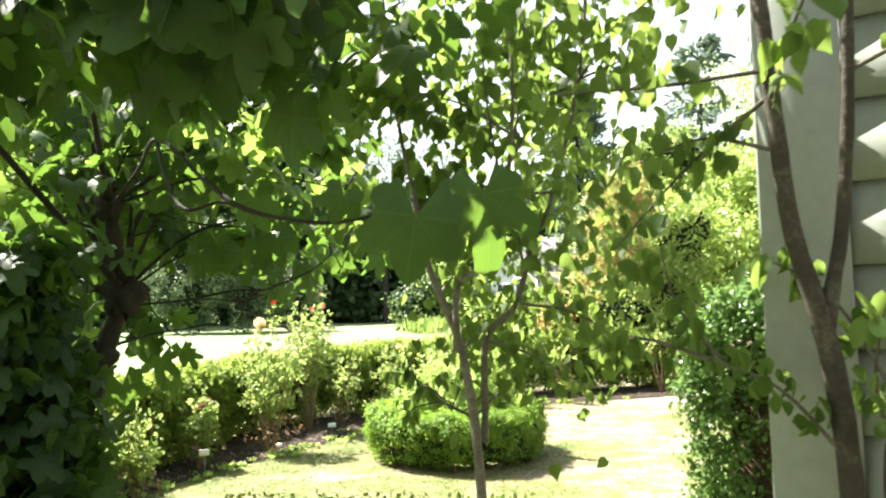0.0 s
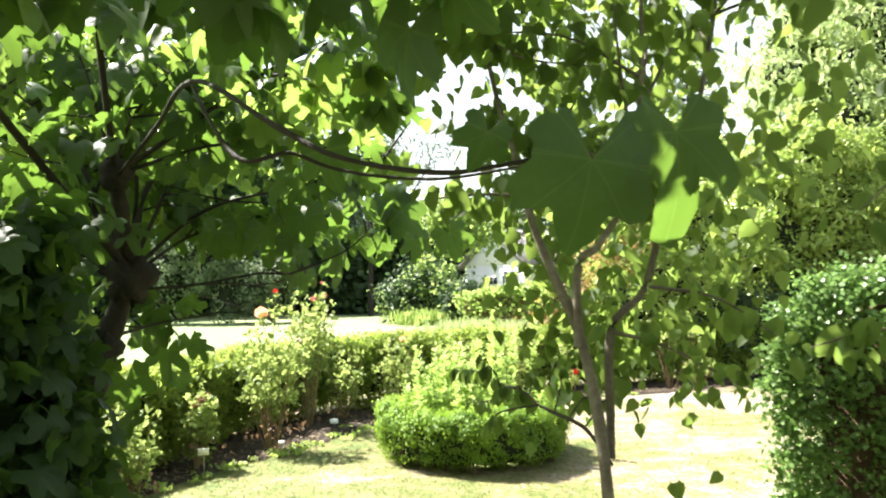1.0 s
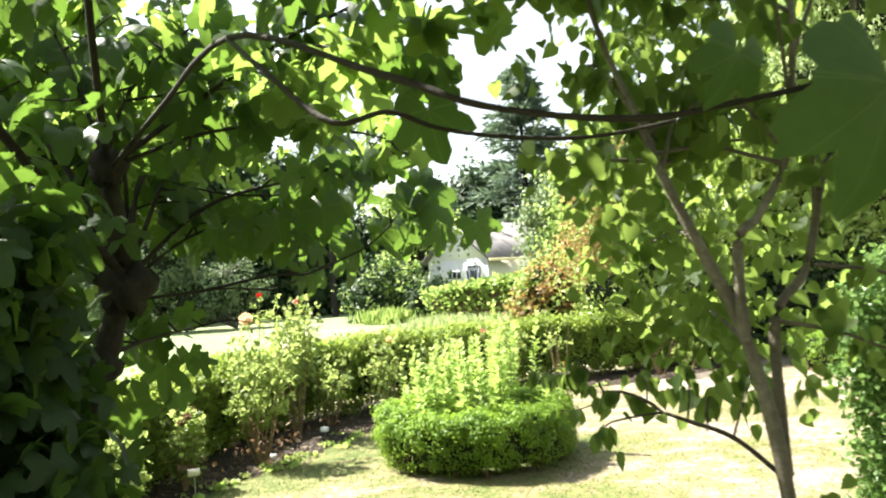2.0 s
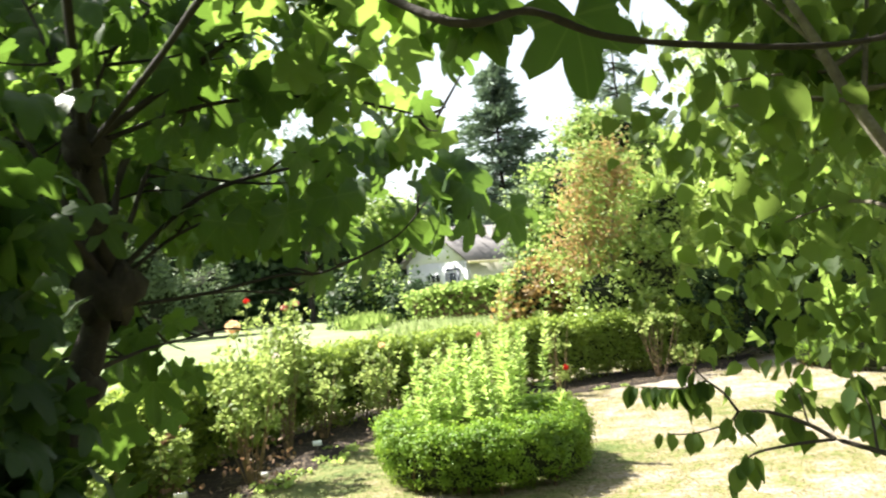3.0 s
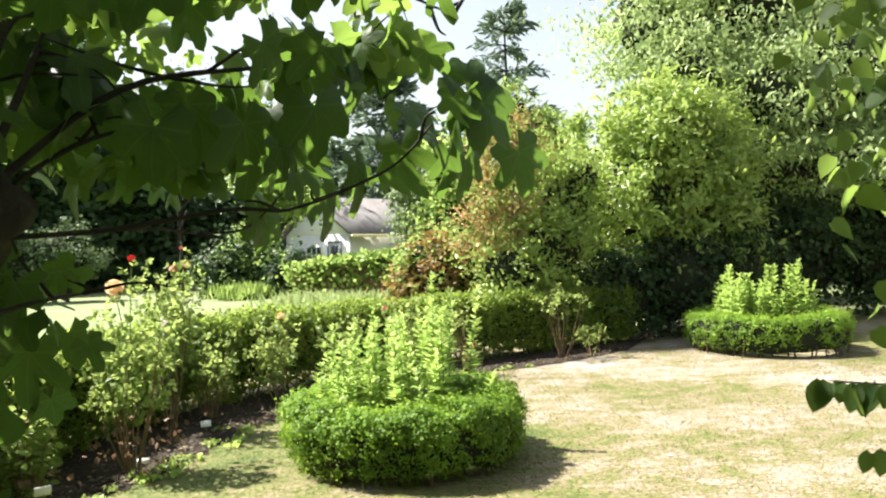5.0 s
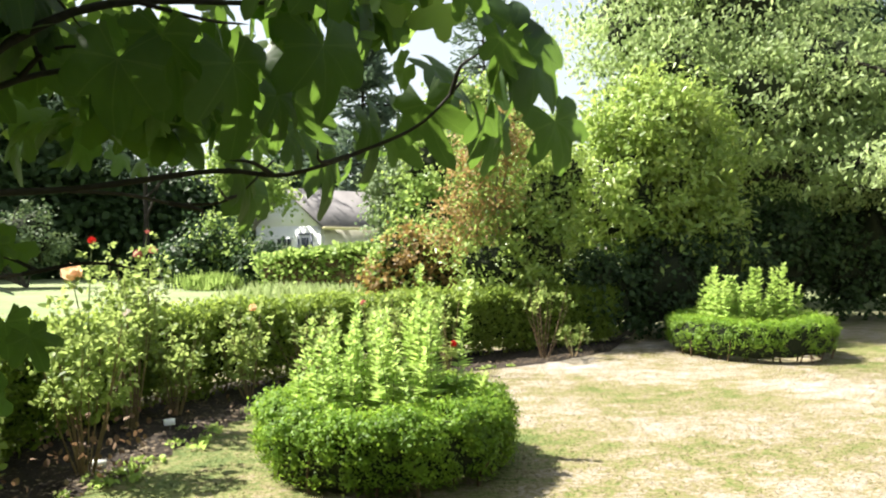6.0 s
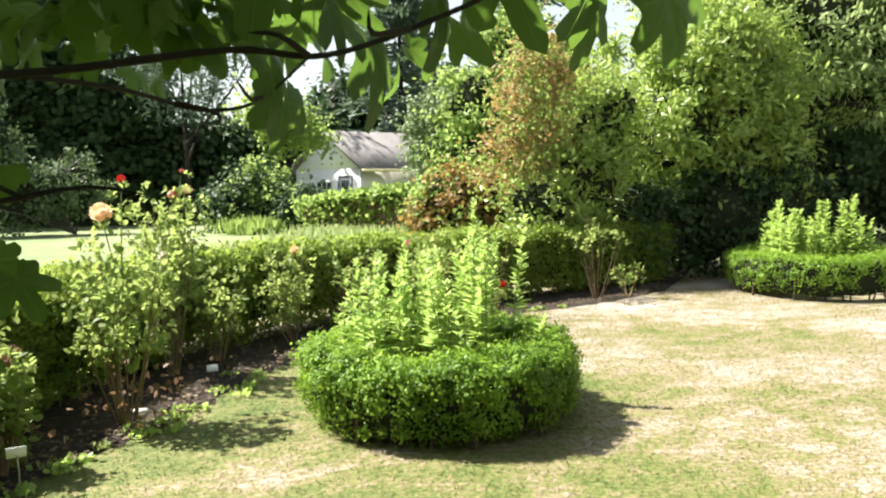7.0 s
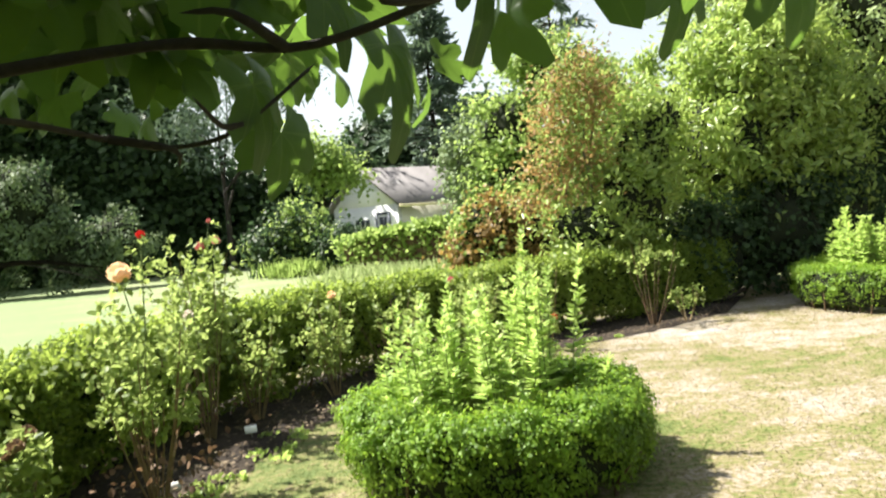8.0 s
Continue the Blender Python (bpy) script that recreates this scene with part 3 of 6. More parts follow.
def perennial(name, n_stem, height, spread, leaf, label, category, group, base=(0, 0, 0), lean=0.12, flowers=0):
    """A clump of upright leafy stems."""
    ob = thing(name, base, label, category, group)
    b = np.array(base, float)
    lp, la, ls = [], [], []
    for _ in range(n_stem):
        d = rng.normal(size=2) * spread
        h = height * rng.uniform(0.65, 1.08)
        q = b + (d[0], d[1], 0)
        tip = q + (d[0] * lean * 4 + rng.normal() * 0.03, d[1] * lean * 4 + rng.normal() * 0.03, h)
        midp = (q + tip) / 2 + rng.normal(size=3) * 0.015
        part("stem", tube([q, midp, tip], 0.005, 0.0025, 5, 4), GREENSTEM, ob)
        k = int(h * 100)
        s = rng.uniform(0.12, 1.0, k) ** 0.8
        c = q[None] * (1 - s)[:, None] + tip[None] * s[:, None]
        ang = np.arange(k) * 2.4 + rng.random()
        lp.append(c)
        la.append(np.stack([np.cos(ang), np.sin(ang), 0.15 + 0.9 * s ** 2], 1))
        ls.append(leaf * (1.15 - 0.62 * s ** 2) * rng.uniform(0.8, 1.2, k))
    lp, la, ls = np.concatenate(lp), np.concatenate(la), np.concatenate(ls)
    part("foliage", scatter(PHLOX, lp, la, np.array([[0, 0, 1.0]]) + ball(len(lp)) * 0.25, ls), LILY, ob, "narrow fresh green leaves")
    if flowers:
        for _ in range(flowers):
            q = b + np.r_[rng.normal(size=2) * spread, height * rng.uniform(0.3, 0.6)]
            part("flower", scatter(OVAL, np.repeat(q[None], 6, 0), np.stack([np.cos(np.arange(6)), np.sin(np.arange(6)), np.full(6, 0.3)], 1), np.tile([[0, 0, 1.0]], (6, 1)), 0.02), PINKWHITE, ob, "small white flower")
    return ob


GROUP1 = "leafy stems inside the box ring"
for dx, dy, h, n in ((-0.24, -0.06, 0.88, 6), (-0.32, 0.14, 0.74, 6), (-0.10, 0.16, 0.98, 6), (0.05, -0.10, 0.90, 6), (0.10, 0.22, 1.04, 6), (0.22, 0.02, 1.06, 7), (0.20, 0.22, 1.16, 6), (0.30, -0.2, 0.62, 5), (-0.38, -0.18, 0.5, 5), (0.0, 0.36, 0.95, 6)):
    perennial("perennial", n + 2, h, 0.10, 0.08, "tall leafy green perennial in the box ring", "perennial plant", GROUP1,
              (RING_C[0] + dx * 1.12, RING_C[1] + dy * 1.05, 0.03), lean=0.15, flowers=1 if h < 0.7 else 0)
GROUP2 = "lilies inside the second box ring"
for k, (dx, dy, h) in enumerate(((-0.55, -0.1, 0.9), (-0.45, 0.15, 0.95), (-0.22, 0.0, 0.85), (-0.05, 0.3, 0.9), (0.1, -0.1, 0.85), (0.28, 0.15, 0.95), (0.45, -0.1, 1.0), (0.58, 0.1, 1.02), (0.35, 0.4, 0.9), (-0.3, 0.4, 0.85))):
    perennial("lily_plant", 5, h * 1.14, 0.06, 0.11, "upright pale green lily stems in the box ring", "lily", GROUP2, (RING2_C[0] + dx, RING2_C[1] + dy, 0.02), lean=0.05)


# ---- long hedge behind the rose bed ----
def long_hedge():
    ob = thing("garden_hedge", (HEDGE_LINE[4][0], HEDGE_LINE[4][1], 0), "long low clipped hedge curving behind the rose bed", "hedge")
    c = curve_points(np.c_[HEDGE_LINE, np.zeros(len(HEDGE_LINE))], 10)[:, :2]
    t = unit(np.gradient(c, axis=0))
    nrm = np.c_[-t[:, 1], t[:, 0]]
    height, depth = 0.84, 0.55

    def place(k, s, fat):
        """k along, s round a rounded-box section."""
        cx, cz = np.cos(s), np.sin(s)
        wx = np.sign(cx) * np.abs(cx) ** 0.4
        wz = np.sign(cz) * np.abs(cz) ** 0.4
        i = np.clip(k.astype(int), 0, len(c) - 2)
        fr = (k - i)[:, None]
        q = c[i] * (1 - fr) + c[i + 1] * fr
        nn = nrm[i]
        wob = 0.03 * np.sin(k * 0.9) + 0.02 * np.sin(k * 2.3 + 1)
        off = depth / 2 + (wx * depth / 2 + wob) * fat
        tall = height * (0.87 + 0.13 * np.clip(k / 45.0, 0, 1))
        z = 0.06 + (tall - 0.06) / 2 * (1 + wz * fat) + 0.02 * np.sin(k * 0.7 + 2)
        p = np.c_[q + nn * off[:, None], z]
        out = np.c_[nn * wx[:, None], wz]
        return p, unit(out)

    na, ns = len(c) - 1, 14
    a, s = np.meshgrid(np.arange(na).astype(float), np.linspace(0, 2 * np.pi, ns, endpoint=False), indexing="ij")
    v, _ = place(a.ravel(), s.ravel(), np.full(a.size, 0.66))
    i, j = np.meshgrid(np.arange(na - 1), np.arange(ns), indexing="ij")
    i, j = i.ravel(), j.ravel()
    part("inner_mass", (v, np.stack([i * ns + j, (i + 1) * ns + j, (i + 1) * ns + (j + 1) % ns, i * ns + (j + 1) % ns], 1)), INNER_SHADE, ob, "dense inner growth, near-black to stand for its shade")
    k = rng.random(13000) * (na - 0.01)
    p, out = place(k, even_round(13000, 0.4, height, depth), np.full(13000, 0.95))
    m = 175000
    p, out = tufted(p, out, m, 0.05, -0.05, 0.03)
    keep = (rng.random(m) < np.clip(0.3 + 1.6 * p[:, 2], 0, 1)) & (p[:, 2] > 0.02)
    p, out = p[keep], out[keep]
    m = len(p)
    part("foliage", scatter(DIAMOND, p, unit(out * 0.2 + ball(m) * 0.8 + (0, 0, 0.25)), unit(out + ball(m) * 0.5 + (0, 0, 0.25)), 0.040 * rng.uniform(0.6, 1.4, m)), HEDGE, ob, "small yellow-green leaves")
    for q in range(4, na - 1, 3):
        b = np.r_[c[q] + nrm[q] * 0.2, 0]
        part("stem", tube([b, b + rng.normal(size=3) * 0.04 + (0, 0, 0.25), b + rng.normal(size=3) * 0.08 + (0, 0, 0.6)], 0.016, 0.007, 6, 3), TWIG, ob)


rng = np.random.default_rng(102)
long_hedge()


# ---- roses, labels ----
def petals(q, size, n):
    """A rounded, many-petalled bloom: overlapping petals round a ball, open at the top."""
    k = np.arange(n)
    ang = k * 2.4
    el = np.radians(-35 + 115 * (k + 0.5) / n)
    d = np.stack([np.cos(ang) * np.cos(el), np.sin(ang) * np.cos(el), np.sin(el)], 1)
    up = np.stack([-np.cos(ang) * np.sin(el), -np.sin(ang) * np.sin(el), np.cos(el)], 1)
    pos = q[None] + d * size * 0.30 - up * size * 0.22
    tv = np.array([(0, 0, 0), (0.46, 0.35, 0.02), (0.44, 0.85, 0.10), (0, 1, 0.16), (-0.44, 0.85, 0.10), (-0.46, 0.35, 0.02)])
    return scatter((tv, OVAL[1]), pos, up + d * 0.35, d, size * 0.5)


def rose_bush(base, height, spread, canes, leaves, label, blooms=(), dry=0, lower=0.3, wood=CANE):
    ob = thing("rose_bush", base, label, "rose bush", "roses in the bed")
    b = np.array(base, float)
    lp, ld = [], []
    for _ in range(canes):
        ang = rng.random() * 6.28
        d = np.array([np.cos(ang), np.sin(ang), 0]) * spread * rng.uniform(0.3, 1)
        h = height * rng.uniform(0.6, 1.0)
        q = b + d * 0.15
        pts = [q, q + d * 0.35 + (0, 0, h * 0.4), q + d * 0.8 + (rng.normal() * 0.03, rng.normal() * 0.03, h)]
        part("cane", tube(pts, 0.0062, 0.0028, 6, 4, 0.08), wood, ob)
        c = curve_points(pts, 12)
        w = c[c[:, 2] > b[2] + height * lower]
        for s in w[rng.integers(0, len(w), max(1, leaves // canes // 5))] if len(w) else []:
            dirn = unit(ball(1)[0] + (0, 0, 0.2))
            stalk = s + dirn * 0.07
            lp.append(stalk + ball(5) * 0.028)
            ld.append(unit(dirn + ball(5) * 0.8))
    for tip, mat, size, lab in blooms:
        tip = np.array(tip, float)
        root = b + (tip - b) * (0.1, 0.1, 0.35)
        part("cane", tube([root, (root + tip) / 2 + rng.normal(size=3) * 0.02, tip], 0.006, 0.003, 6, 5), GREENSTEM, ob)
        for s in np.linspace(0.15, 0.96, 24):
            q = root + (tip - root) * s
            dirn = unit(ball(1)[0] + (0, 0, 0.1))
            lp.append(q + dirn * 0.05 + ball(5) * 0.026)
            ld.append(unit(dirn + ball(5) * 0.8))
        v, f = petals(tip, size, 26)
        if size > 0.1:  # the large bloom: a closed heart and open outer petals
            m = len(OVAL[1])
            heart = part("flower", (v[6 * 14:], f[m * 14:] - 6 * 14), mat, ob, lab)
            for k in range(14):
                part("petal", (v[6 * k:6 * k + 6], OVAL[1]), mat, heart)
        else:
            part("flower", (v, f), mat, ob, lab)
    lp, ld = np.concatenate(lp), np.concatenate(ld)
    part("foliage", scatter((OVAL[0] * (0.78, 1, 1), OVAL[1]), lp, ld, ball(len(lp)) * 0.8 + (0, 0, 0.8), rng.uniform(0.028, 0.06, len(lp))), ROSE_LEAF, ob, "mid-green toothed leaflets")
    if dry:
        q = b + np.c_[rng.normal(size=(dry, 2)) * spread * 0.5, rng.uniform(0.05, height * 0.35, dry)]
        part("dry_leaves", scatter(OVAL, q, ball(dry) - (0, 0, 0.4), ball(dry), rng.uniform(0.025, 0.055, dry)), DRY_LEAF, ob, "withered rust-brown lower leaves")
    return ob


rng = np.random.default_rng(103)
rose_bush((-1.72, 7.1, 0.03), 1.0, 0.36, 14, 1350, "tall rose bush with one open peach bloom", dry=90, lower=0.44,
          blooms=(((-1.779, 6.989, 1.243), PEACH, 0.115, "open peach-orange bloom"), ((-1.70, 7.23, 1.44), RED, 0.048, "closed coral-red bud"), ((-1.5, 7.25, 0.98), PINKWHITE, 0.055, "faded cream bloom")))
rose_bush((-1.55, 8.2, 0.03), 1.36, 0.26, 13, 1600, "rose bush with small coral red blooms", dry=20, lower=0.42,
          blooms=(((-1.515, 8.356, 1.35), CORAL, 0.07, "coral-red bloom"), ((-1.40, 8.30, 1.38), CORAL, 0.06, "coral-red bloom"), ((-1.45, 8.46, 1.53), CORAL, 0.035, "coral-red bud")))
rose_bush((-1.25, 8.65, 0.03), 0.92, 0.36, 12, 800, "green rose bush without flowers in the bed", dry=12)
rose_bush((-0.62, 9.15, 0.03), 0.85, 0.36, 12, 750, "green rose bush with a pale bloom", blooms=(((-0.6, 9.1, 0.86), PEACH, 0.07, "pale orange bloom"),), dry=8)
rose_bush((-0.05, 9.5, 0.03), 0.85, 0.42, 15, 500, "rose bush with bare pale canes", dry=10, lower=0.5)
rose_bush((0.75, 9.85, 0.03), 0.95, 0.36, 12, 800, "rose bush with dull pink blooms", blooms=(((0.55, 9.7, 0.84), CORAL, 0.06, "dull pink bloom"),), dry=6)
rose_bush((1.55, 9.95, 0.03), 0.9, 0.24, 9, 220, "thin rose bush with one small red flower", blooms=(((1.582, 9.833, 0.353), RED, 0.075, "small scarlet bloom"),), lower=0.55)
rose_bush((3.06, 10.6, 0.03), 1.05, 0.42, 10, 260, "bare-stemmed rose bush before the dark hedge", lower=0.6, wood=TWIG)
rose_bush((3.45, 10.55, 0.03), 0.5, 0.25, 6, 160, "low sparse rose bush in shade", lower=0.3)
rose_bush((-2.18, 6.45, 0.03), 0.66, 0.18, 9, 700, "low bush with rusty faded flower heads", dry=40, lower=0.15,
          blooms=(((-2.15, 6.60, 0.58), DRY_LEAF, 0.08, "faded rust-coloured bloom"), ((-2.14, 6.42, 0.57), DRY_LEAF, 0.07, "faded rust-coloured bloom"), ((-2.2, 6.5, 0.52), DRY_LEAF, 0.06, "faded rust-coloured bloom")))
rose_bush((-2.35, 5.55, 0.03), 0.62, 0.2, 8, 700, "low rusty-leaved rose bush by the fig", dry=70, lower=0.2)


def plant_label(q, turn, tilt, label):
    ob = thing("plant_label", (q[0], q[1], 0.0), label, "plant label", "labels in the rose bed")
    m = Matrix.Translation((q[0], q[1], q[2])) @ Matrix.Rotation(radians(turn), 4, "Z") @ Matrix.Rotation(radians(tilt), 4, "X")
    part("plate", turned(box((-0.040, -0.0015, -0.026), (0.040, 0.0015, 0.026), 0.001), m), PLASTIC, ob, "small white plastic plate", smooth=False)
    part("stake", tube([(q[0], q[1] + 0.006, -0.03), (q[0] + 0.004, q[1] + 0.006, q[2] * 0.5), (q[0], q[1] + 0.004, q[2] + 0.01)], 0.004, 0.004, 6, 3), METAL, ob, "thin grey stake")


plant_label((-1.28, 8.10, 0.10), 12, -35, "white plastic plant label on a stake in soil")
plant_label((-1.66, 7.22, 0.06), -5, -12, "dull white plant label low in soil")
plant_label((-2.04, 6.17, 0.22), 20, 14, "grey-white plant label on a tilted stake")


def low_edging():
    """Low clipped box edging across the foot of the trees."""
    ob = thing("box_edging", (-0.4, 3.85, 0), "low clipped box edging with bronzed tips", "hedge")
    m = 9000
    u = rng.uniform(-1.25, 0.45, m)
    w, z = rng.uniform(-0.15, 0.15, m), rng.uniform(0.02, 0.40, m)
    top = rng.random(m) < 0.55
    z = np.where(top, 0.33 - 0.05 * rng.random(m) + 0.015 * np.sin(u * 23), z)
    w = np.where(top, w, np.sign(w) * (0.15 - 0.03 * rng.random(m)))
    p = np.c_[u, 3.82 - 0.14 * u + w, z] + ball(m) * 0.012
    part("foliage", scatter(OVAL, p, unit(ball(m) + (0, 0, 0.5)), ball(m) * 0.6 + (0, 0, 0.8), 0.026 * rng.uniform(0.7, 1.3, m)), HEDGE, ob, "small olive-green leaves")
    v = [(x, 3.82 - 0.14 * x + b, zz) for x in (-1.22, 0.42) for b, zz in ((-0.11, 0), (-0.11, 0.28), (0.11, 0.28), (0.11, 0))]
    part("twig_mass", (np.array(v), np.array([(0, 4, 5, 1), (1, 5, 6, 2), (2, 6, 7, 3), (3, 2, 1, 0), (4, 7, 6, 5)][:3] + [(0, 1, 2, 3), (7, 6, 5, 4)])), TWIG, ob, smooth=False)


rng = np.random.default_rng(104)
low_edging()


# ---- the two small many-stemmed trees and the fig by the path ----
def lobed_leaf(lobes, notch, seed, n=46, cuts=(0.33, 0.66, 1.0)):
    """Palmate leaf of unit length in the xy plane, stalk at the origin, gently folded and waved."""
    r = np.random.default_rng(seed)
    ang = np.linspace(-150, 150, n)
    rad = np.full(n, notch)
    for a, l, w in lobes:
        rad = np.maximum(rad, l * np.exp(-np.abs((ang - a) / w) ** 2.3))
    rad = rad * (1 + 0.025 * r.normal(size=n)) * (1 + 0.02 * (-1.0) ** np.arange(n))
    x, y = np.sin(np.radians(ang)) * rad, np.cos(np.radians(ang)) * rad
    rows = []
    for k in cuts:
        rows.append(np.c_[x * k, y * k])
    xy = np.vstack([[0, 0]] + rows)
    rr = np.hypot(xy[:, 0], xy[:, 1])
    z = 0.26 * np.abs(xy[:, 0]) - 0.50 * rr ** 2 + 0.05 * np.sin(7 * xy[:, 0] + seed) * rr + 0.03 * np.sin(9 * xy[:, 1] + seed) * rr
    v = np.c_[xy, z]
    tri = [(0, 1 + i, 2 + i) for i in range(n - 1)]
    for b in [1 + n * k for k in range(len(cuts) - 1)]:
        for i in range(n - 1):
            tri += [(b + i, b + n + i, b + n + i + 1), (b + i, b + n + i + 1, b + i + 1)]
    return v, np.array(tri)[:, ::-1]


FIG_SHAPES = [lobed_leaf([(0, 1.0, 38), (57, 0.94, 35), (-57, 0.92, 36), (116, 0.76, 40), (-116, 0.74, 40)], 0.64, 1),
              lobed_leaf([(0, 1.0, 32), (54, 0.90, 30), (-55, 0.92, 29), (110, 0.66, 35), (-110, 0.68, 35)], 0.54, 2),
              lobed_leaf([(0, 1.08, 26), (51, 0.92, 25), (-50, 0.95, 25), (106, 0.58, 31), (-106, 0.56, 31)], 0.44, 3)]


def ovate_leaf(width, tip, seed):
    """Broad leaf with a drawn-out tip and a slightly heart-shaped foot, folded along the midrib."""
    t = np.linspace(0, 1, 9)
    w = width * np.sin(np.pi * np.clip(t * 0.93 + 0.07, 0, 1) ** tip) ** 0.8
    w[-1] = 0
    y = t - 0.10 * np.exp(-t / 0.06) * 0.5
    v, f = [], []
    for k in range(9):
        for c in (-1, -0.5, 0, 0.5, 1):
            yy = y[k] - (0.07 * abs(c) if k == 0 else 0)
            v.append((c * w[k], yy, 0.10 * abs(c) * w[k] / width - 0.16 * t[k] ** 2 + 0.02 * math.sin(7 * t[k] + seed + 2 * c)))
    for k in range(8):
        for c in range(4):
            a = 5 * k + c
            f += [(a, a + 1, a + 6), (a, a + 6, a + 5)]
    return np.array(v), np.array(f)


ROUND_SHAPES = [ovate_leaf(0.40, 0.72, 1), ovate_leaf(0.36, 0.78, 2)]
FIG_SIMPLE = lobed_leaf([(0, 1.0, 34), (52, 0.90, 32), (-53, 0.88, 32), (108, 0.66, 34), (-108, 0.66, 34)], 0.56, 4, 26, (0.5, 1.0))


def leaf_meshes(name, shapes, sizes, mat):
    return [mesh_of(name, v * s, f, mat, True) for v, f in shapes for s in sizes]


def hang(meshes, parent, places, name="leaf"):
    """Single leaves as parts, on shared meshes. places: stalk ends, midrib directions, facings, scales."""
    base = origin_of(parent)
    for k, (q, d, nrm, *grow) in enumerate(places):
        along = Vector(d).normalized()
        side = along.cross(Vector(nrm)).normalized()
        up = side.cross(along)
        m = Matrix((side, along, up)).transposed().to_4x4()
        ob = new(name, meshes[k % len(meshes)])
        ob.parent = parent
        ob.matrix_basis = Matrix.Translation(Vector(q) - Vector(base)) @ m @ Matrix.Scale(grow[0] if grow else 1.0, 4)


def clear_of_way(p, r):
    """True where a point keeps off the path on which one walks between the trees, at head height."""
    way = np.array([(0.1, -0.6, 1.45), (0.0, 0, 1.45), (-0.33, 0.42, 1.43), (-0.8, 1.15, 1.43), (-0.92, 1.5, 1.46), (-1.1, 2.2, 1.36), (-1.12, 2.4, 1.32), (-0.96, 3.1, 1.33)])
    d = np.full(len(p), 9.0)
    for a, b in zip(way[:-1], way[1:]):
        t = np.clip(((p - a) @ (b - a)) / ((b - a) @ (b - a)), 0, 1)
        d = np.minimum(d, np.linalg.norm(p - (a + t[:, None] * (b - a)), axis=1))
    return d > r


def twigs_from(limb, n, length, up, start=0.25, side=None):
    """Side shoots on a limb: their curves."""
    c = curve_points(limb, 10)
    out = []
    for _ in range(n):
        i = rng.integers(int(len(c) * start), len(c))
        d = unit(ball(1)[0] * (1, 1, 0.5) + np.array([0, 0, up]) + (0 if side is None else np.array(side)))
        l = length * rng.uniform(0.5, 1.2)
        a = c[i]
        out.append(np.array([a, a + d * l * 0.5 + rng.normal(size=3) * 0.02, a + d * l + np.array([0, 0, -0.08 * l])]))
    return out


rng = np.random.default_rng(105)
fig = thing("fig_tree", (-1.95, 3.5, 0.0), "old leaning fig tree with large lobed leaves", "fig tree")
FIG_TRUNK = [(-1.95, 3.5, -0.05), (-1.86, 3.52, 0.5), (-1.72, 3.54, 1.05), (-1.58, 3.55, 1.5), (-1.55, 3.42, 1.72), (-1.53, 3.3, 1.9)]
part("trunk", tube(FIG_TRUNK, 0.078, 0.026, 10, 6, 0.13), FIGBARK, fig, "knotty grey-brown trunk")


def burl(c, r):
    """Lumpy knot of old pruning wounds."""
    a, e = np.meshgrid(np.linspace(0, 2 * np.pi, 12, endpoint=False), np.linspace(-1.4, 1.4, 8), indexing="ij")
    d = np.stack([np.cos(a) * np.cos(e), np.sin(a) * np.cos(e), np.sin(e)], -1)
    k = r * (1 + 0.25 * np.sin(3 * a + 2 * e) + 0.18 * np.sin(5 * a - 3 * e))
    v = (np.array(c) + d * k[..., None]).reshape(-1, 3)
    i, j = [x.ravel() for x in np.meshgrid(np.arange(12), np.arange(7), indexing="ij")]
    f = np.stack([i * 8 + j, ((i + 1) % 12) * 8 + j, ((i + 1) % 12) * 8 + j + 1, i * 8 + j + 1], 1)
    part("burl", (v, f), FIGBARK, fig, "swollen reddish-brown burl")


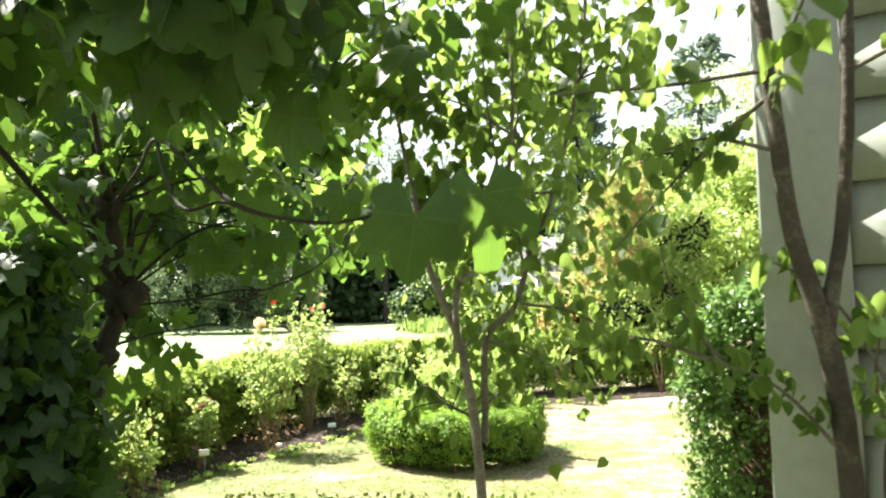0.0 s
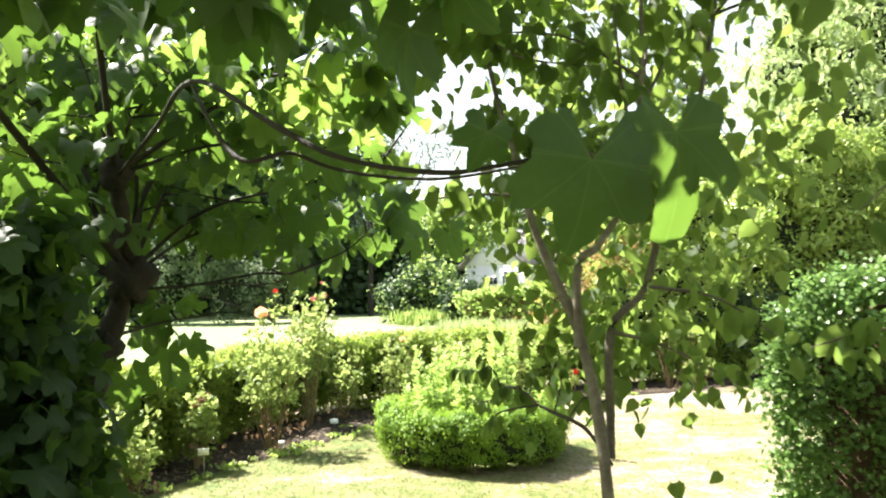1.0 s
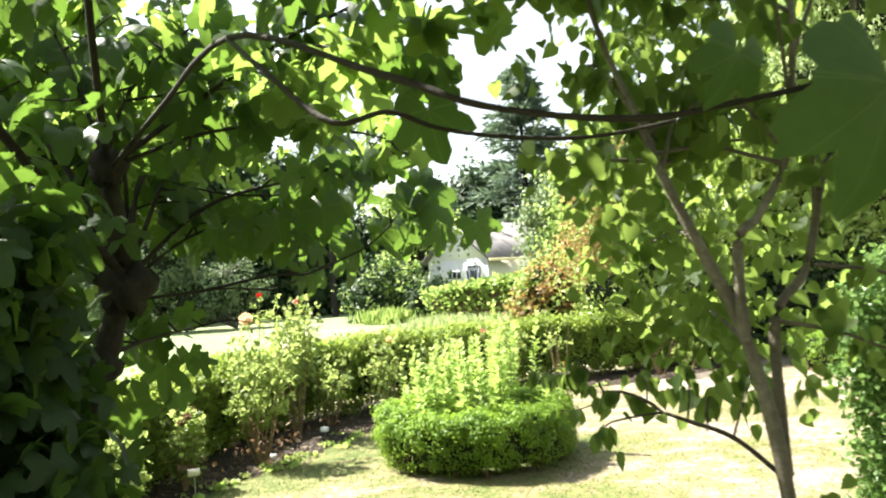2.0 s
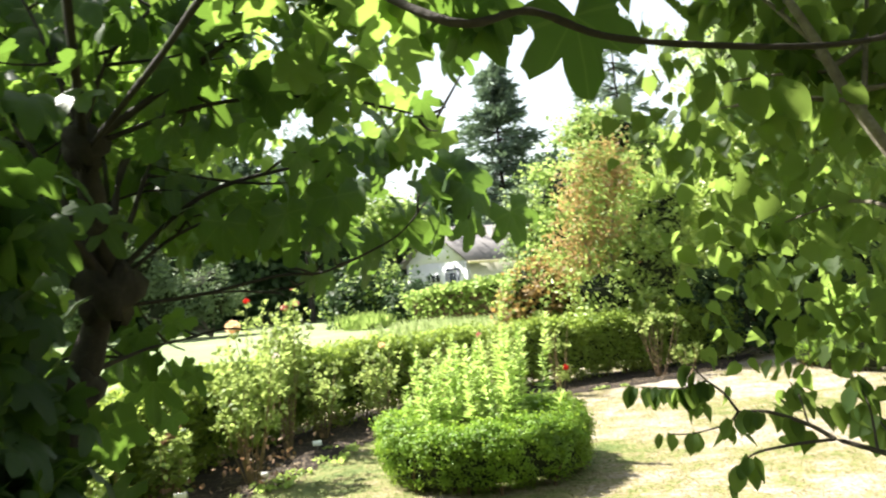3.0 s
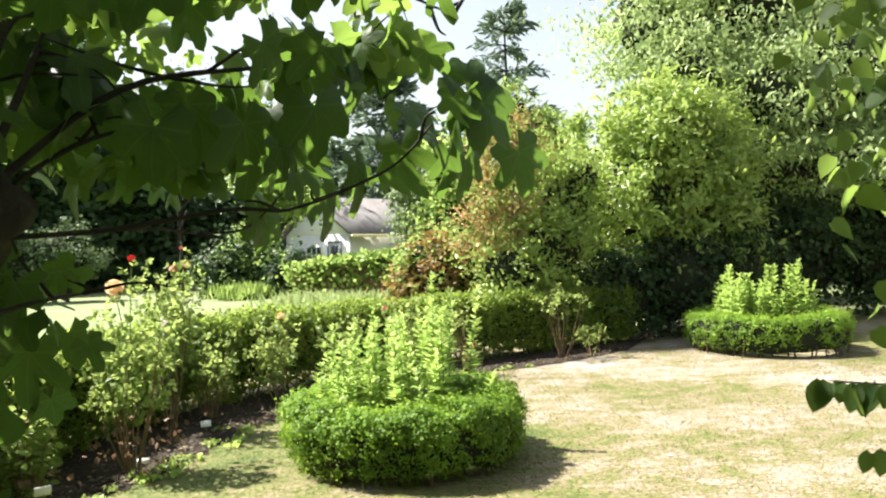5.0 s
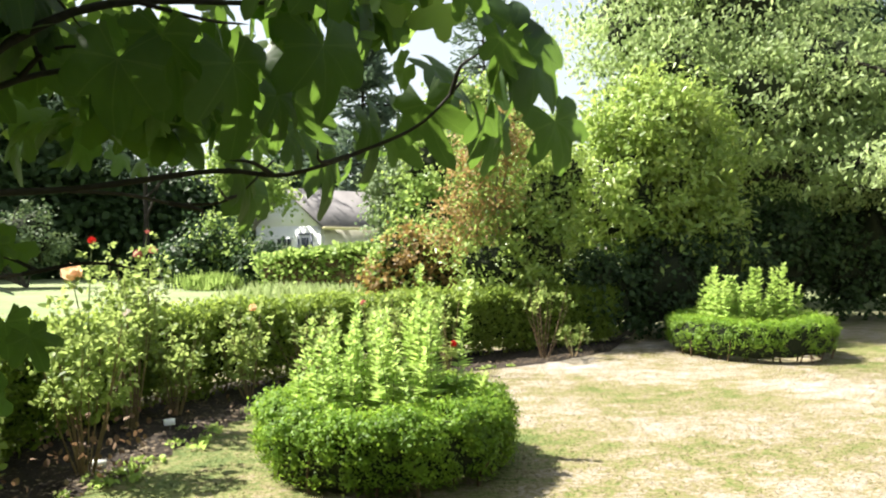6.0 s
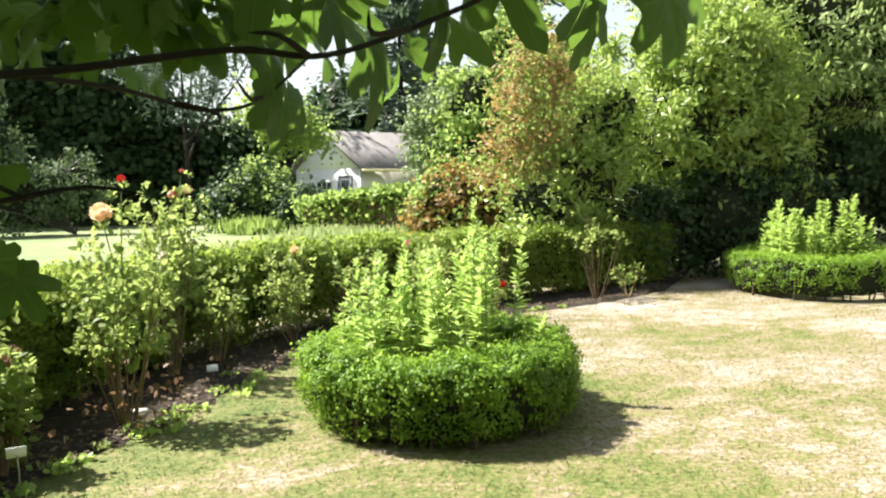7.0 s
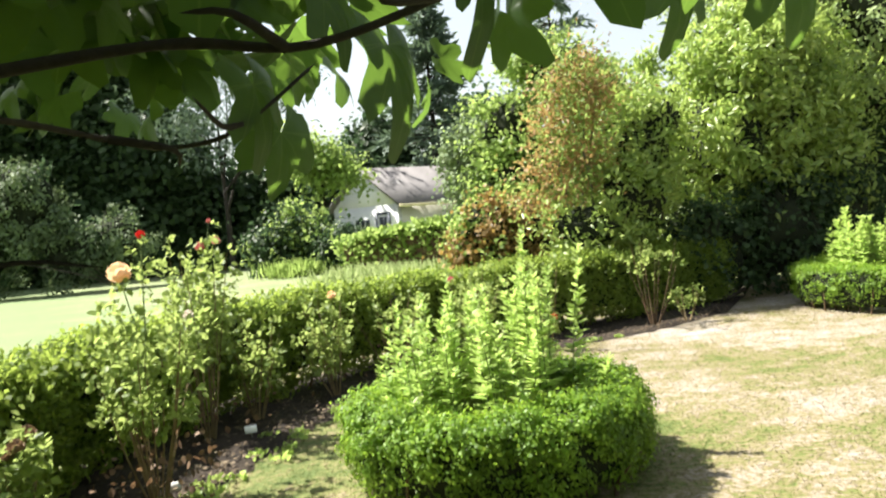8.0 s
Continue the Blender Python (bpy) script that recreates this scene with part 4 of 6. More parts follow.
burl((-1.53, 3.29, 1.90), 0.058)
burl((-1.57, 3.54, 1.50), 0.095)
burl((-1.67, 3.52, 1.20), 0.07)
FIG_LIMBS = [  # points, radius at the foot, number and length of side shoots
    ([(-1.58, 3.54, 1.45), (-1.32, 3.64, 1.47), (-1.06, 3.68, 1.515), (-0.92, 3.69, 1.514), (-0.753, 3.68, 1.573), (-0.64, 3.683, 1.633), (-0.54, 3.69, 1.74)], 0.0066, 3, 0.2),
    ([(-1.53, 3.30, 1.88), (-1.25, 2.95, 2.0), (-0.92, 2.3, 1.98), (-0.614, 1.85, 1.76), (-0.475, 1.72, 1.672), (-0.30, 1.64, 1.628), (-0.18, 1.57, 1.63), (-0.07, 1.495, 1.64)], 0.0085, 0, 0.2),
    ([(-0.92, 2.3, 1.98), (-0.80, 2.05, 1.82), (-0.69, 1.90, 1.70), (-0.60, 1.93, 1.72), (-0.52, 1.93, 1.69), (-0.42, 1.90, 1.665), (-0.28, 1.885, 1.655), (-0.12, 1.90, 1.68)], 0.0055, 0, 0.2),
    ([(-1.53, 3.30, 1.9), (-1.2, 3.35, 2.15), (-0.95, 3.3, 2.3), (-0.7, 3.3, 2.42), (-0.5, 3.25, 2.5)], 0.012, 7, 0.3),
    ([(-1.53, 3.30, 1.9), (-1.2, 3.4, 2.03), (-0.85, 3.5, 2.06), (-0.50, 3.62, 2.0)], 0.009, 9, 0.26),
    ([(-1.57, 3.54, 1.52), (-1.532, 3.66, 1.917), (-1.555, 4.24, 2.144), (-1.444, 4.664, 2.345), (-1.232, 4.731, 2.441), (-0.928, 4.5, 2.455), (-0.6, 4.35, 2.5)], 0.016, 10, 0.35),
    ([(-1.57, 3.54, 1.52), (-1.3, 3.7, 1.80), (-0.98, 3.95, 1.93), (-0.72, 4.15, 2.02), (-0.45, 4.3, 2.1)], 0.0095, 9, 0.3),
    ([(-1.32, 3.64, 1.47), (-1.22, 3.78, 1.475), (-1.141, 3.90, 1.466), (-1.11, 4.05, 1.475), (-1.04, 4.02, 1.478), (-0.983, 4.03, 1.51), (-0.89, 4.18, 1.61)], 0.0038, 2, 0.15),
    ([(-1.57, 3.5, 1.55), (-1.75, 2.9, 2.05), (-1.75, 2.2, 2.4), (-1.6, 1.5, 2.5)], 0.02, 4, 0.4),
    ([(-1.60, 3.5, 1.5), (-2.0, 3.1, 1.8), (-2.3, 2.5, 2.0), (-2.4, 1.9, 2.05)], 0.02, 5, 0.4),
    ([(-1.53, 3.30, 1.9), (-1.35, 2.7, 2.4), (-1.0, 1.9, 2.55), (-0.5, 1.2, 2.45)], 0.014, 5, 0.4),
    ([(-1.57, 3.54, 1.52), (-1.72, 3.7, 2.1), (-1.75, 3.9, 2.7), (-1.6, 4.1, 3.1)], 0.016, 9, 0.4),
    ([(-1.57, 3.54, 1.52), (-1.95, 3.7, 2.1), (-2.35, 4.0, 2.6), (-2.6, 4.2, 2.9)], 0.016, 9, 0.4),
    ([(-1.57, 3.54, 1.52), (-1.78, 3.6, 1.95), (-2.1, 3.75, 2.3), (-2.45, 3.8, 2.5)], 0.013, 7, 0.35),
    ([(-1.57, 3.54, 1.52), (-1.62, 3.75, 1.9), (-1.78, 4.1, 2.2), (-2.0, 4.5, 2.45)], 0.012, 7, 0.35),
    ([(-1.57, 3.54, 1.52), (-1.48, 3.62, 1.8), (-1.40, 3.8, 2.2), (-1.36, 4.0, 2.6)], 0.011, 7, 0.3),
    ([(-1.53, 3.29, 1.92), (-1.62, 3.35, 2.15), (-1.75, 3.5, 2.4), (-1.95, 3.6, 2.7)], 0.009, 5, 0.3),
    ([(-1.53, 3.29, 1.92), (-1.45, 3.3, 2.15), (-1.3, 3.45, 2.4), (-1.15, 3.6, 2.6)], 0.009, 5, 0.3),
    ([(-1.57, 3.54, 1.50), (-1.4, 3.75, 1.68), (-1.22, 4.0, 1.78), (-1.05, 4.3, 1.86)], 0.008, 5, 0.25),
    ([(-0.95, 3.3, 2.3), (-0.75, 3.1, 2.22), (-0.60, 2.98, 2.13), (-0.46, 2.88, 2.05)], 0.006, 0, 0.2),
    ([(-1.7, 3.54, 1.1), (-2.1, 3.2, 1.25), (-2.4, 2.8, 1.2)], 0.018, 11, 0.4),
    ([(-1.66, 3.54, 1.25), (-1.55, 3.9, 1.3), (-1.42, 4.15, 1.32)], 0.009, 5, 0.3),
]
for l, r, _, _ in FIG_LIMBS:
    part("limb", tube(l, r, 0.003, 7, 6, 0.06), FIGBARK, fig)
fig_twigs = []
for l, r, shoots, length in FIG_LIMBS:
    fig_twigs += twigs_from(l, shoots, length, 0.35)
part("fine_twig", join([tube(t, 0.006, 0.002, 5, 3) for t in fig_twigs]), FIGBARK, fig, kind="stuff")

# leaves hung on the limb ends and shoots; the most exposed as single leaves
rng = np.random.default_rng(106)
near = []
placed = [  # stalk end, direction of the midrib, facing
    ((-0.069, 1.487, 1.62), (-0.16, 0.05, -1.0), (0.1, -1.0, 0.1), 1.0),
    ((0.075, 1.53, 1.67), (0.14, 0.06, -1.0), (0.12, -0.95, 0.3), 1.2),
    # two leaves added sunward of the first one, to shade it
    ((-0.26, 1.56, 1.92), (0.1, -0.3, -0.5), (-0.5, 0.25, 0.8), 0.96),
    ((-0.34, 1.60, 1.86), (-0.2, 0.2, -0.6), (-0.5, 0.25, 0.8), 0.90),
    ((-0.22, 1.52, 1.67), (-0.35, 0.0, -0.9), (0.5, -0.9, 0.5), 0.72),
    # two flat leaves added high up, also for shade on the first
    ((-0.30, 1.38, 2.08), (0.9, -0.1, -0.15), (0.0, 0.1, 1.0), 1.56),
    ((-0.24, 1.28, 2.12), (0.8, -0.3, -0.1), (0.1, 0.1, 1.0), 1.44),
    ((-0.53, 1.99, 1.735), (0.18, 0.08, -1.0), (-0.25, -0.95, 0.15), 1.12),
    ((-1.149, 3.653, 1.76), (0.15, -0.1, -1.0), (0.3, -1.0, 0.2), 1.3),
    ((-1.024, 3.671, 1.72), (0.25, 0.0, -1.0), (0.5, -0.9, 0.3), 1.3),
    ((-0.938, 3.70, 1.67), (0.3, 0.0, -1.0), (0.7, -0.7, 0.2), 1.2),
    ((-1.22, 3.619, 1.70), (-0.2, 0.0, -1.0), (-0.2, -1.0, 0.3), 1.2),
    ((-0.852, 3.679, 1.77), (0.2, 0.0, -1.0), (0.4, -0.9, 0.2), 1.1),
    ((-0.95, 4.28, 1.52), (0.03, -0.12, -1.0), (0.7, -0.8, 0.1), 1.26),
    ((-0.985, 4.03, 1.55), (0.35, 0.1, -1.0), (0.9, -0.5, 0.2), 1.08),
    ((-0.78, 4.12, 1.62), (0.38, 0.05, -1.0), (0.8, -0.6, 0.3), 1.32),
    ((-0.90, 3.85, 1.62), (0.6, 0.1, -0.8), (0.5, -0.7, 0.7), 1.08),
    ((-0.74, 3.76, 1.64), (0.35, 0.0, -1.0), (0.8, -0.6, 0.2), 1.20),
    ((-0.62, 3.74, 1.68), (0.20, 0.0, -1.0), (-0.7, -0.7, 0.3), 1.08),
    ((-0.512, 3.66, 1.65), (0.10, 0.0, -1.0), (0.6, -0.9, 0.2), 1.20),
    ((-0.42, 3.64, 1.78), (0.75, 0.0, -0.7), (0.1, -1.0, 0.4), 1.32),
    ((-0.46, 3.65, 1.80), (0.35, 0.0, -0.9), (0.7, -0.8, 0.3), 1.14),
    ((-0.45, 3.66, 1.84), (0.4, 0.1, 0.7), (0.1, -1.0, 0.4), 1.08),
    ((-0.36, 3.98, 1.68), (0.10, 0.0, -1.0), (0.5, -1.0, 0.2), 1.14),
    ((-0.20, 3.95, 1.70), (0.35, 0.0, -0.8), (0.0, -1.0, 0.4), 1.14),
    ((-1.52, 4.20, 1.20), (0.15, -0.1, -1.0), (0.3, -1.0, 0.2), 1.08),
    ((-1.46, 4.15, 1.17), (0.35, 0.0, -0.7), (0.2, -1.0, 0.5), 0.84),
    ((-1.60, 4.10, 1.16), (-0.1, -0.2, -1.0), (0.0, -1.0, 0.3), 1.20),
    ((-1.50, 4.02, 1.38), (0.15, 0.1, -1.0), (0.4, -1.0, 0.3), 0.72),
    ((-1.66, 4.00, 1.25), (0.1, 0.1, -0.9), (0.2, -1.0, 0.3), 1.20),
    ((-1.66, 3.75, 1.05), (0.2, 0.0, -0.9), (0.3, -1.0, 0.3), 1.20),
    ((-1.56, 4.15, 1.02), (0.2, 0.0, -0.9), (0.3, -1.0, 0.3), 0.96),
]
tip = np.random.default_rng(206)
for k in range(13):  # hanging from the end of the short inner limb
    w = tip.random()
    q = np.array([-0.60, 2.98, 2.14]) * (1 - w) + np.array([-0.40, 2.82, 2.05]) * w + tip.normal(size=3) * 0.03
    placed.append((tuple(q), tuple(tip.normal(size=3) * 0.4 + (0, 0, -0.9)), tuple(tip.normal(size=3) * 0.4 + (0.1, -0.8, 0.3)), 0.9))
near += placed
spots = []
for i, (l, _, shoots, _) in enumerate(FIG_LIMBS):
    if not shoots:
        continue
    c = curve_points(l, 8)
    for q in c[int(len(c) * 0.45)::2 if i not in (0,) else 3]:
        spots.append(q + ball(1)[0] * 0.06)
for t in fig_twigs:
    c = curve_points(t, 4)
    for q in c[3::2]:
        spots.append(q + ball(1)[0] * 0.07)
        if rng.random() < 0.35:
            spots.append(q + ball(1)[0] * 0.10)
m = 120
over = np.c_[rng.uniform(-2.5, -0.45, m), rng.uniform(3.5, 5.3, m), 1.66 + 0.62 * rng.random(m)]
over = over[(over[:, 0] < -0.75) | (over[:, 1] > 3.4)]
side = np.c_[rng.uniform(-2.3, -1.5, 26), rng.uniform(3.2, 4.3, 26), rng.uniform(1.38, 1.7, 26)]
spots = np.vstack([np.array(spots), over, side])
spots = spots[clear_of_way(spots - (0, 0, 0.08), 0.42)]
# the view under the branches stays open
low = (spots[:, 0] > -1.52) & (spots[:, 1] > 1.8) & (spots[:, 2] < 1.62)
low |= (spots[:, 0] > -0.95) & (spots[:, 1] < 2.9) & (spots[:, 2] < 2.0)
low |= (spots[:, 0] > 0.40 * (spots[:, 1] - 1.66) - 1.04) & (spots[:, 1] > 2.2) & (spots[:, 2] < 2.7)
# few leaves hang near the head of one who stands under the tree
low |= (np.hypot(spots[:, 0] + 1.1, spots[:, 1] - 2.7) < 1.25) & (spots[:, 2] < 2.2) & (rng.random(len(spots)) < 0.62)
spots = spots[~low]


def off_ray(p, q, r):
    """Keeps a gap in the canopy through which the sun reaches a leaf at q."""
    d = np.array(SUN_TO)
    w = p - np.array(q)
    s = w @ d
    return (s < 0.05) | (np.linalg.norm(w - s[:, None] * d, axis=1) > r)


spots = spots[off_ray(spots, (0.12, 1.56, 1.56), 0.07)]
for q in spots:
    d = unit(ball(1)[0] * (1, 1, 0.3) + np.array([0, 0, -0.8]))
    near.append((q, d, unit(ball(1)[0] * 0.8 + np.array([0.1, -0.45, 0.5]))))
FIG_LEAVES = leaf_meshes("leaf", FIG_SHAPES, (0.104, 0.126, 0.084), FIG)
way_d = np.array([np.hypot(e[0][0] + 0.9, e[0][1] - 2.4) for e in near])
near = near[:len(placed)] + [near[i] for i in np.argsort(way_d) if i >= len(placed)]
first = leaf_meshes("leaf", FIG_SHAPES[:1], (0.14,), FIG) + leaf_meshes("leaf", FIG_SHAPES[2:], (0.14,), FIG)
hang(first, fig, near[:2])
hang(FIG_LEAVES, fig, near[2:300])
extra = near[300:]
# denser inner and outer crown, joined
rng = np.random.default_rng(107)
blobs = [((-2.8, 3.4, 2.9), (0.9, 1.2, 0.4)), ((-1.9, 2.0, 2.8), (0.8, 1.0, 0.25)), ((-0.8, 2.1, 2.75), (0.9, 1.0, 0.28)), ((-0.5, 1.4, 2.5), (0.6, 0.6, 0.22)), ((-1.9, 5.2, 2.5), (0.8, 0.5, 0.4)), ((-2.7, 4.9, 2.2), (0.6, 0.6, 0.6)),
         ((-2.5, 2.9, 1.4), (0.5, 0.7, 0.8)), ((-2.3, 4.0, 1.4), (0.4, 0.4, 0.55)), ((-2.3, 3.0, 0.7), (0.45, 0.5, 0.5)), ((-2.2, 4.2, 2.1), (0.7, 0.6, 0.35)), ((-1.85, 2.75, 0.85), (0.3, 0.3, 0.75)), ((-2.3, 2.3, 1.2), (0.4, 0.5, 0.8)), ((-1.78, 3.2, 0.9), (0.22, 0.22, 0.5)), ((-1.68, 3.0, 1.0), (0.16, 0.2, 0.5)), ((-1.75, 3.1, 0.4), (0.2, 0.2, 0.35))]
p, d = clumps(blobs, 430, 6, 0.13, 0.35)
keep = clear_of_way(p, 0.62) & (p[:, 2] > 0.15) & ~((p[:, 0] > -1.62) & (p[:, 1] > 1.5) & (p[:, 2] < 1.85)) & off_ray(p, (0.12, 1.56, 1.56), 0.07)
p, d = p[keep], d[keep]
n = len(p)
along = unit(ball(n) * (1, 1, 0.35) + (0, 0, -0.5))
# thin sunlit outer crown on the far side
q, _ = clumps([((-2.3, 4.9, 2.2), (0.6, 0.5, 0.5)), ((-3.1, 4.4, 2.0), (0.5, 0.5, 0.6)), ((-1.9, 5.4, 2.5), (0.35, 0.4, 0.35)), ((-2.9, 5.3, 2.7), (0.6, 0.5, 0.5)), ((-0.85, 3.2, 2.2), (0.25, 0.25, 0.18))], 330, 7, 0.13, 0.2)
q = q[clear_of_way(q, 0.6) & (q[:, 0] < 0.40 * (q[:, 1] - 1.66) - 1.05)]
high, _ = clumps([((-0.45, 2.55, 2.12), (0.32, 0.28, 0.10)), ((-0.15, 2.35, 2.2), (0.25, 0.25, 0.08))], 16, 6, 0.10, 0.2)
q = np.concatenate([q, high[high[:, 2] > 2.05]])
p, n = np.concatenate([p, q]), n + len(q)
along = np.concatenate([along, unit(ball(len(q)) * (1, 1, 0.35) + (0, 0, -0.5))])
# upper roof of leaves over the low branches, added to shade them
q, _ = clumps([((-1.55, 4.1, 2.55), (0.85, 0.75, 0.14)), ((-0.95, 3.4, 2.6), (0.4, 0.4, 0.1))], 26, 6, 0.15, 0.1)
q = q[(q[:, 2] > 2.3) & (q[:, 0] < 0.40 * (q[:, 1] - 1.66) - 1.0)]
p, n = np.concatenate([p, q]), n + len(q)
along = np.concatenate([along, unit(ball(len(q)) * (1, 1, 0.3) + (0, 0, -0.3))])
# leaves low in front of the trunk
q, _ = clumps([((-1.88, 2.8, 0.75), (0.26, 0.22, 0.7)), ((-1.80, 3.1, 1.15), (0.2, 0.2, 0.35)), ((-1.76, 3.0, 0.4), (0.2, 0.2, 0.35)), ((-1.57, 2.9, 0.72), (0.13, 0.14, 0.5)), ((-1.58, 2.95, 0.95), (0.12, 0.14, 0.3)), ((-1.64, 2.95, 1.5), (0.16, 0.15, 0.32)), ((-1.75, 2.8, 1.3), (0.2, 0.2, 0.3))], 300, 6, 0.08, 0.2)
q = q[(q[:, 2] > 0.12) & clear_of_way(q, 0.55)]
# the last mass is added overhead, to keep sun off the hanging leaves
over2, _ = clumps([((-0.95, 1.62, 2.04), (0.5, 0.45, 0.15)), ((-1.45, 1.75, 1.95), (0.3, 0.4, 0.22)), ((-0.55, 1.35, 2.06), (0.3, 0.3, 0.12)), ((-0.4, 1.75, 2.2), (0.4, 0.3, 0.15)), ((-0.35, 1.3, 2.05), (0.3, 0.3, 0.12)), ((-0.78, 2.2, 2.3), (0.42, 0.3, 0.08))], 115, 6, 0.17, 0.2)
q = np.concatenate([q, over2[clear_of_way(over2, 0.42) & (over2[:, 2] > 1.92) & off_ray(over2, (0.10, 1.55, 1.56), 0.08)]])
# leaves along the outer twigs of the low limb
steady, rng = rng, np.random.default_rng(207)
low_limb, _ = clumps([((-1.30, 4.35, 1.77), (0.14, 0.22, 0.07)), ((-1.12, 4.6, 1.82), (0.12, 0.2, 0.07))], 16, 4, 0.07, 0.1)
rng = steady
q = np.concatenate([q, low_limb[low_limb[:, 2] > 1.67]])
k = len(q)
shaded = [scatter(FIG_SIMPLE, q, unit(ball(k) * (1, 1, 0.35) + (0, 0, -0.6)), ball(k) * 0.6 + np.array([0.0, -0.15, 0.9]), 0.10 * rng.uniform(0.65, 1.2, k))]
extra = [e for e in extra if e[0][0] < 0.40 * (e[0][1] - 1.66) - 1.04 or e[0][2] > 2.1]
low_extra = [e for e in extra if e[0][2] < 2.05]
top_extra = [e for e in extra if e[0][2] >= 2.05]
crown = [scatter(FIG_SIMPLE, p, along, ball(n) * 0.6 + np.array([0.0, -0.15, 0.9]), 0.086 * rng.uniform(0.65, 1.25, n))]
for some, group in ((low_extra, shaded), (top_extra, crown)):
    if some:
        group.append(scatter(FIG_SIMPLE, *[np.array([e[i] for e in some]) for i in range(3)], 0.11 * rng.uniform(0.7, 1.2, len(some))))
# the shaded leaves take the darker copy, the crown the sunlit one
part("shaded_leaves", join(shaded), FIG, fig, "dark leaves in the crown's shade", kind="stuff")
part("crown", join(crown), FIG_LIT, fig, "dense crown of lobed leaves", kind="stuff", smooth=False)


def open_view(p):
    """Leaves keep off the open stretch over the lawn past the tree."""
    return (p[:, 1] - 2.15 < 0.80 * (p[:, 0] + 1.1)) & ~((p[:, 0] < -0.33) & (p[:, 1] > 1.8))


def small_tree(base, stems, label, blobs, n_clump, twig_extra=(), leaf=0.038, n_single=190, singles=(), shoots=9, bark=None, low=()):
    ob = thing("small_tree", base, label, "small tree", "round-leaved trees by the path")
    for pts, r0, r1 in stems:
        part("stem", tube(pts, r0, r1, 9, 6, 0.04), bark or BARK, ob, "smooth grey-brown stem" if bark is None else "dark stem with pale lichen")
    tw = []
    for pts, r0, r1 in stems:
        tw += twigs_from(pts, shoots, 0.45, 0.35, start=0.5)
    tw += [np.array(t, float) for t in twig_extra]
    part("fine_twig", join([tube(t, 0.005, 0.0015, 5, 4) for t in tw]), BARK, ob, kind="stuff")
    places = list(singles)
    for t in tw[::-1]:
        c = curve_points(t, 6)
        for q in c[3:]:
            for _ in range(4 if q[2] < 1.3 else 2):
                places.append((q + ball(1)[0] * 0.035, unit(ball(1)[0] * (0.7, 0.7, 0.3) + np.array([0, 0, -0.8])), unit(ball(1)[0] * 0.8 + np.array([0, -0.4, 0.5]))))
    q = np.array([e[0] for e in places])
    ok = clear_of_way(q, 0.55) & open_view(q)
    places = [e for e, k in zip(places, ok) if k]
    few = [e for e in places[:n_single] if e[0][2] < 1.32]
    hang(leaf_meshes("leaf", ROUND_SHAPES, (0.026, 0.036, 0.031), ROUND), ob, few)
    hang(leaf_meshes("leaf", ROUND_SHAPES, (leaf, leaf * 1.25, leaf * 0.8), ROUND), ob, [e for e in places[:n_single] if e[0][2] >= 1.32])
    hung = []
    for pts, r0, r1, where in low:
        part("twig", tube(pts, r0, r1, 6, 5, 0.05), DARKBARK, ob)
        c = curve_points(pts, 8)
        for w in np.repeat(where, 2):
            q = c[int(np.clip(w + rng.normal() * 0.03, 0, 1) * (len(c) - 1))]
            a = rng.uniform(0, 6.28)
            hung.append((q + np.array([np.cos(a), np.sin(a), -0.5]) * 0.008, unit(np.array([np.cos(a) * 0.45, np.sin(a) * 0.45, -0.9])), unit(np.array([np.cos(a) * 0.6, np.sin(a) * 0.6 - 0.5, 0.4]))))
    if hung:
        hang(leaf_meshes("leaf", ROUND_SHAPES, (0.040, 0.045, 0.030), ROUND), ob, hung)
    p, d = clumps(blobs, n_clump, 9, 0.10, 0.3)
    keep = clear_of_way(p, 0.9) & open_view(p)
    p, d = p[keep], d[keep]
    n = len(p)
    v = [scatter(OVAL_WIDE, p, unit(ball(n) * (0.7, 0.7, 0.35) + (0, 0, -0.7)), ball(n) * 0.8 + np.array([0, -0.3, 0.6]), leaf * rng.uniform(0.7, 1.25, n))]
    more = places[n_single:]
    if more:
        v.append(scatter(OVAL_WIDE, np.array([e[0] for e in more]), np.array([e[1] for e in more]), np.array([e[2] for e in more]), leaf * rng.uniform(0.8, 1.3, len(more))))
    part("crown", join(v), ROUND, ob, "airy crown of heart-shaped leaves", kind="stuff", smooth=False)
    return ob


OVAL_WIDE = (np.array([(0, 0, 0), (0.22, -0.05, 0.06), (0.43, 0.22, 0.10), (0.34, 0.56, 0.05), (0.12, 0.86, -0.06), (0, 1.06, -0.14), (-0.12, 0.86, -0.06), (-0.34, 0.56, 0.05), (-0.43, 0.22, 0.10), (-0.22, -0.05, 0.06), (0, 0.5, -0.03)]), np.array([(0, 1, 2, 10), (10, 2, 3, 4), (10, 4, 5, 6), (10, 6, 7, 8), (0, 10, 8, 9)]))
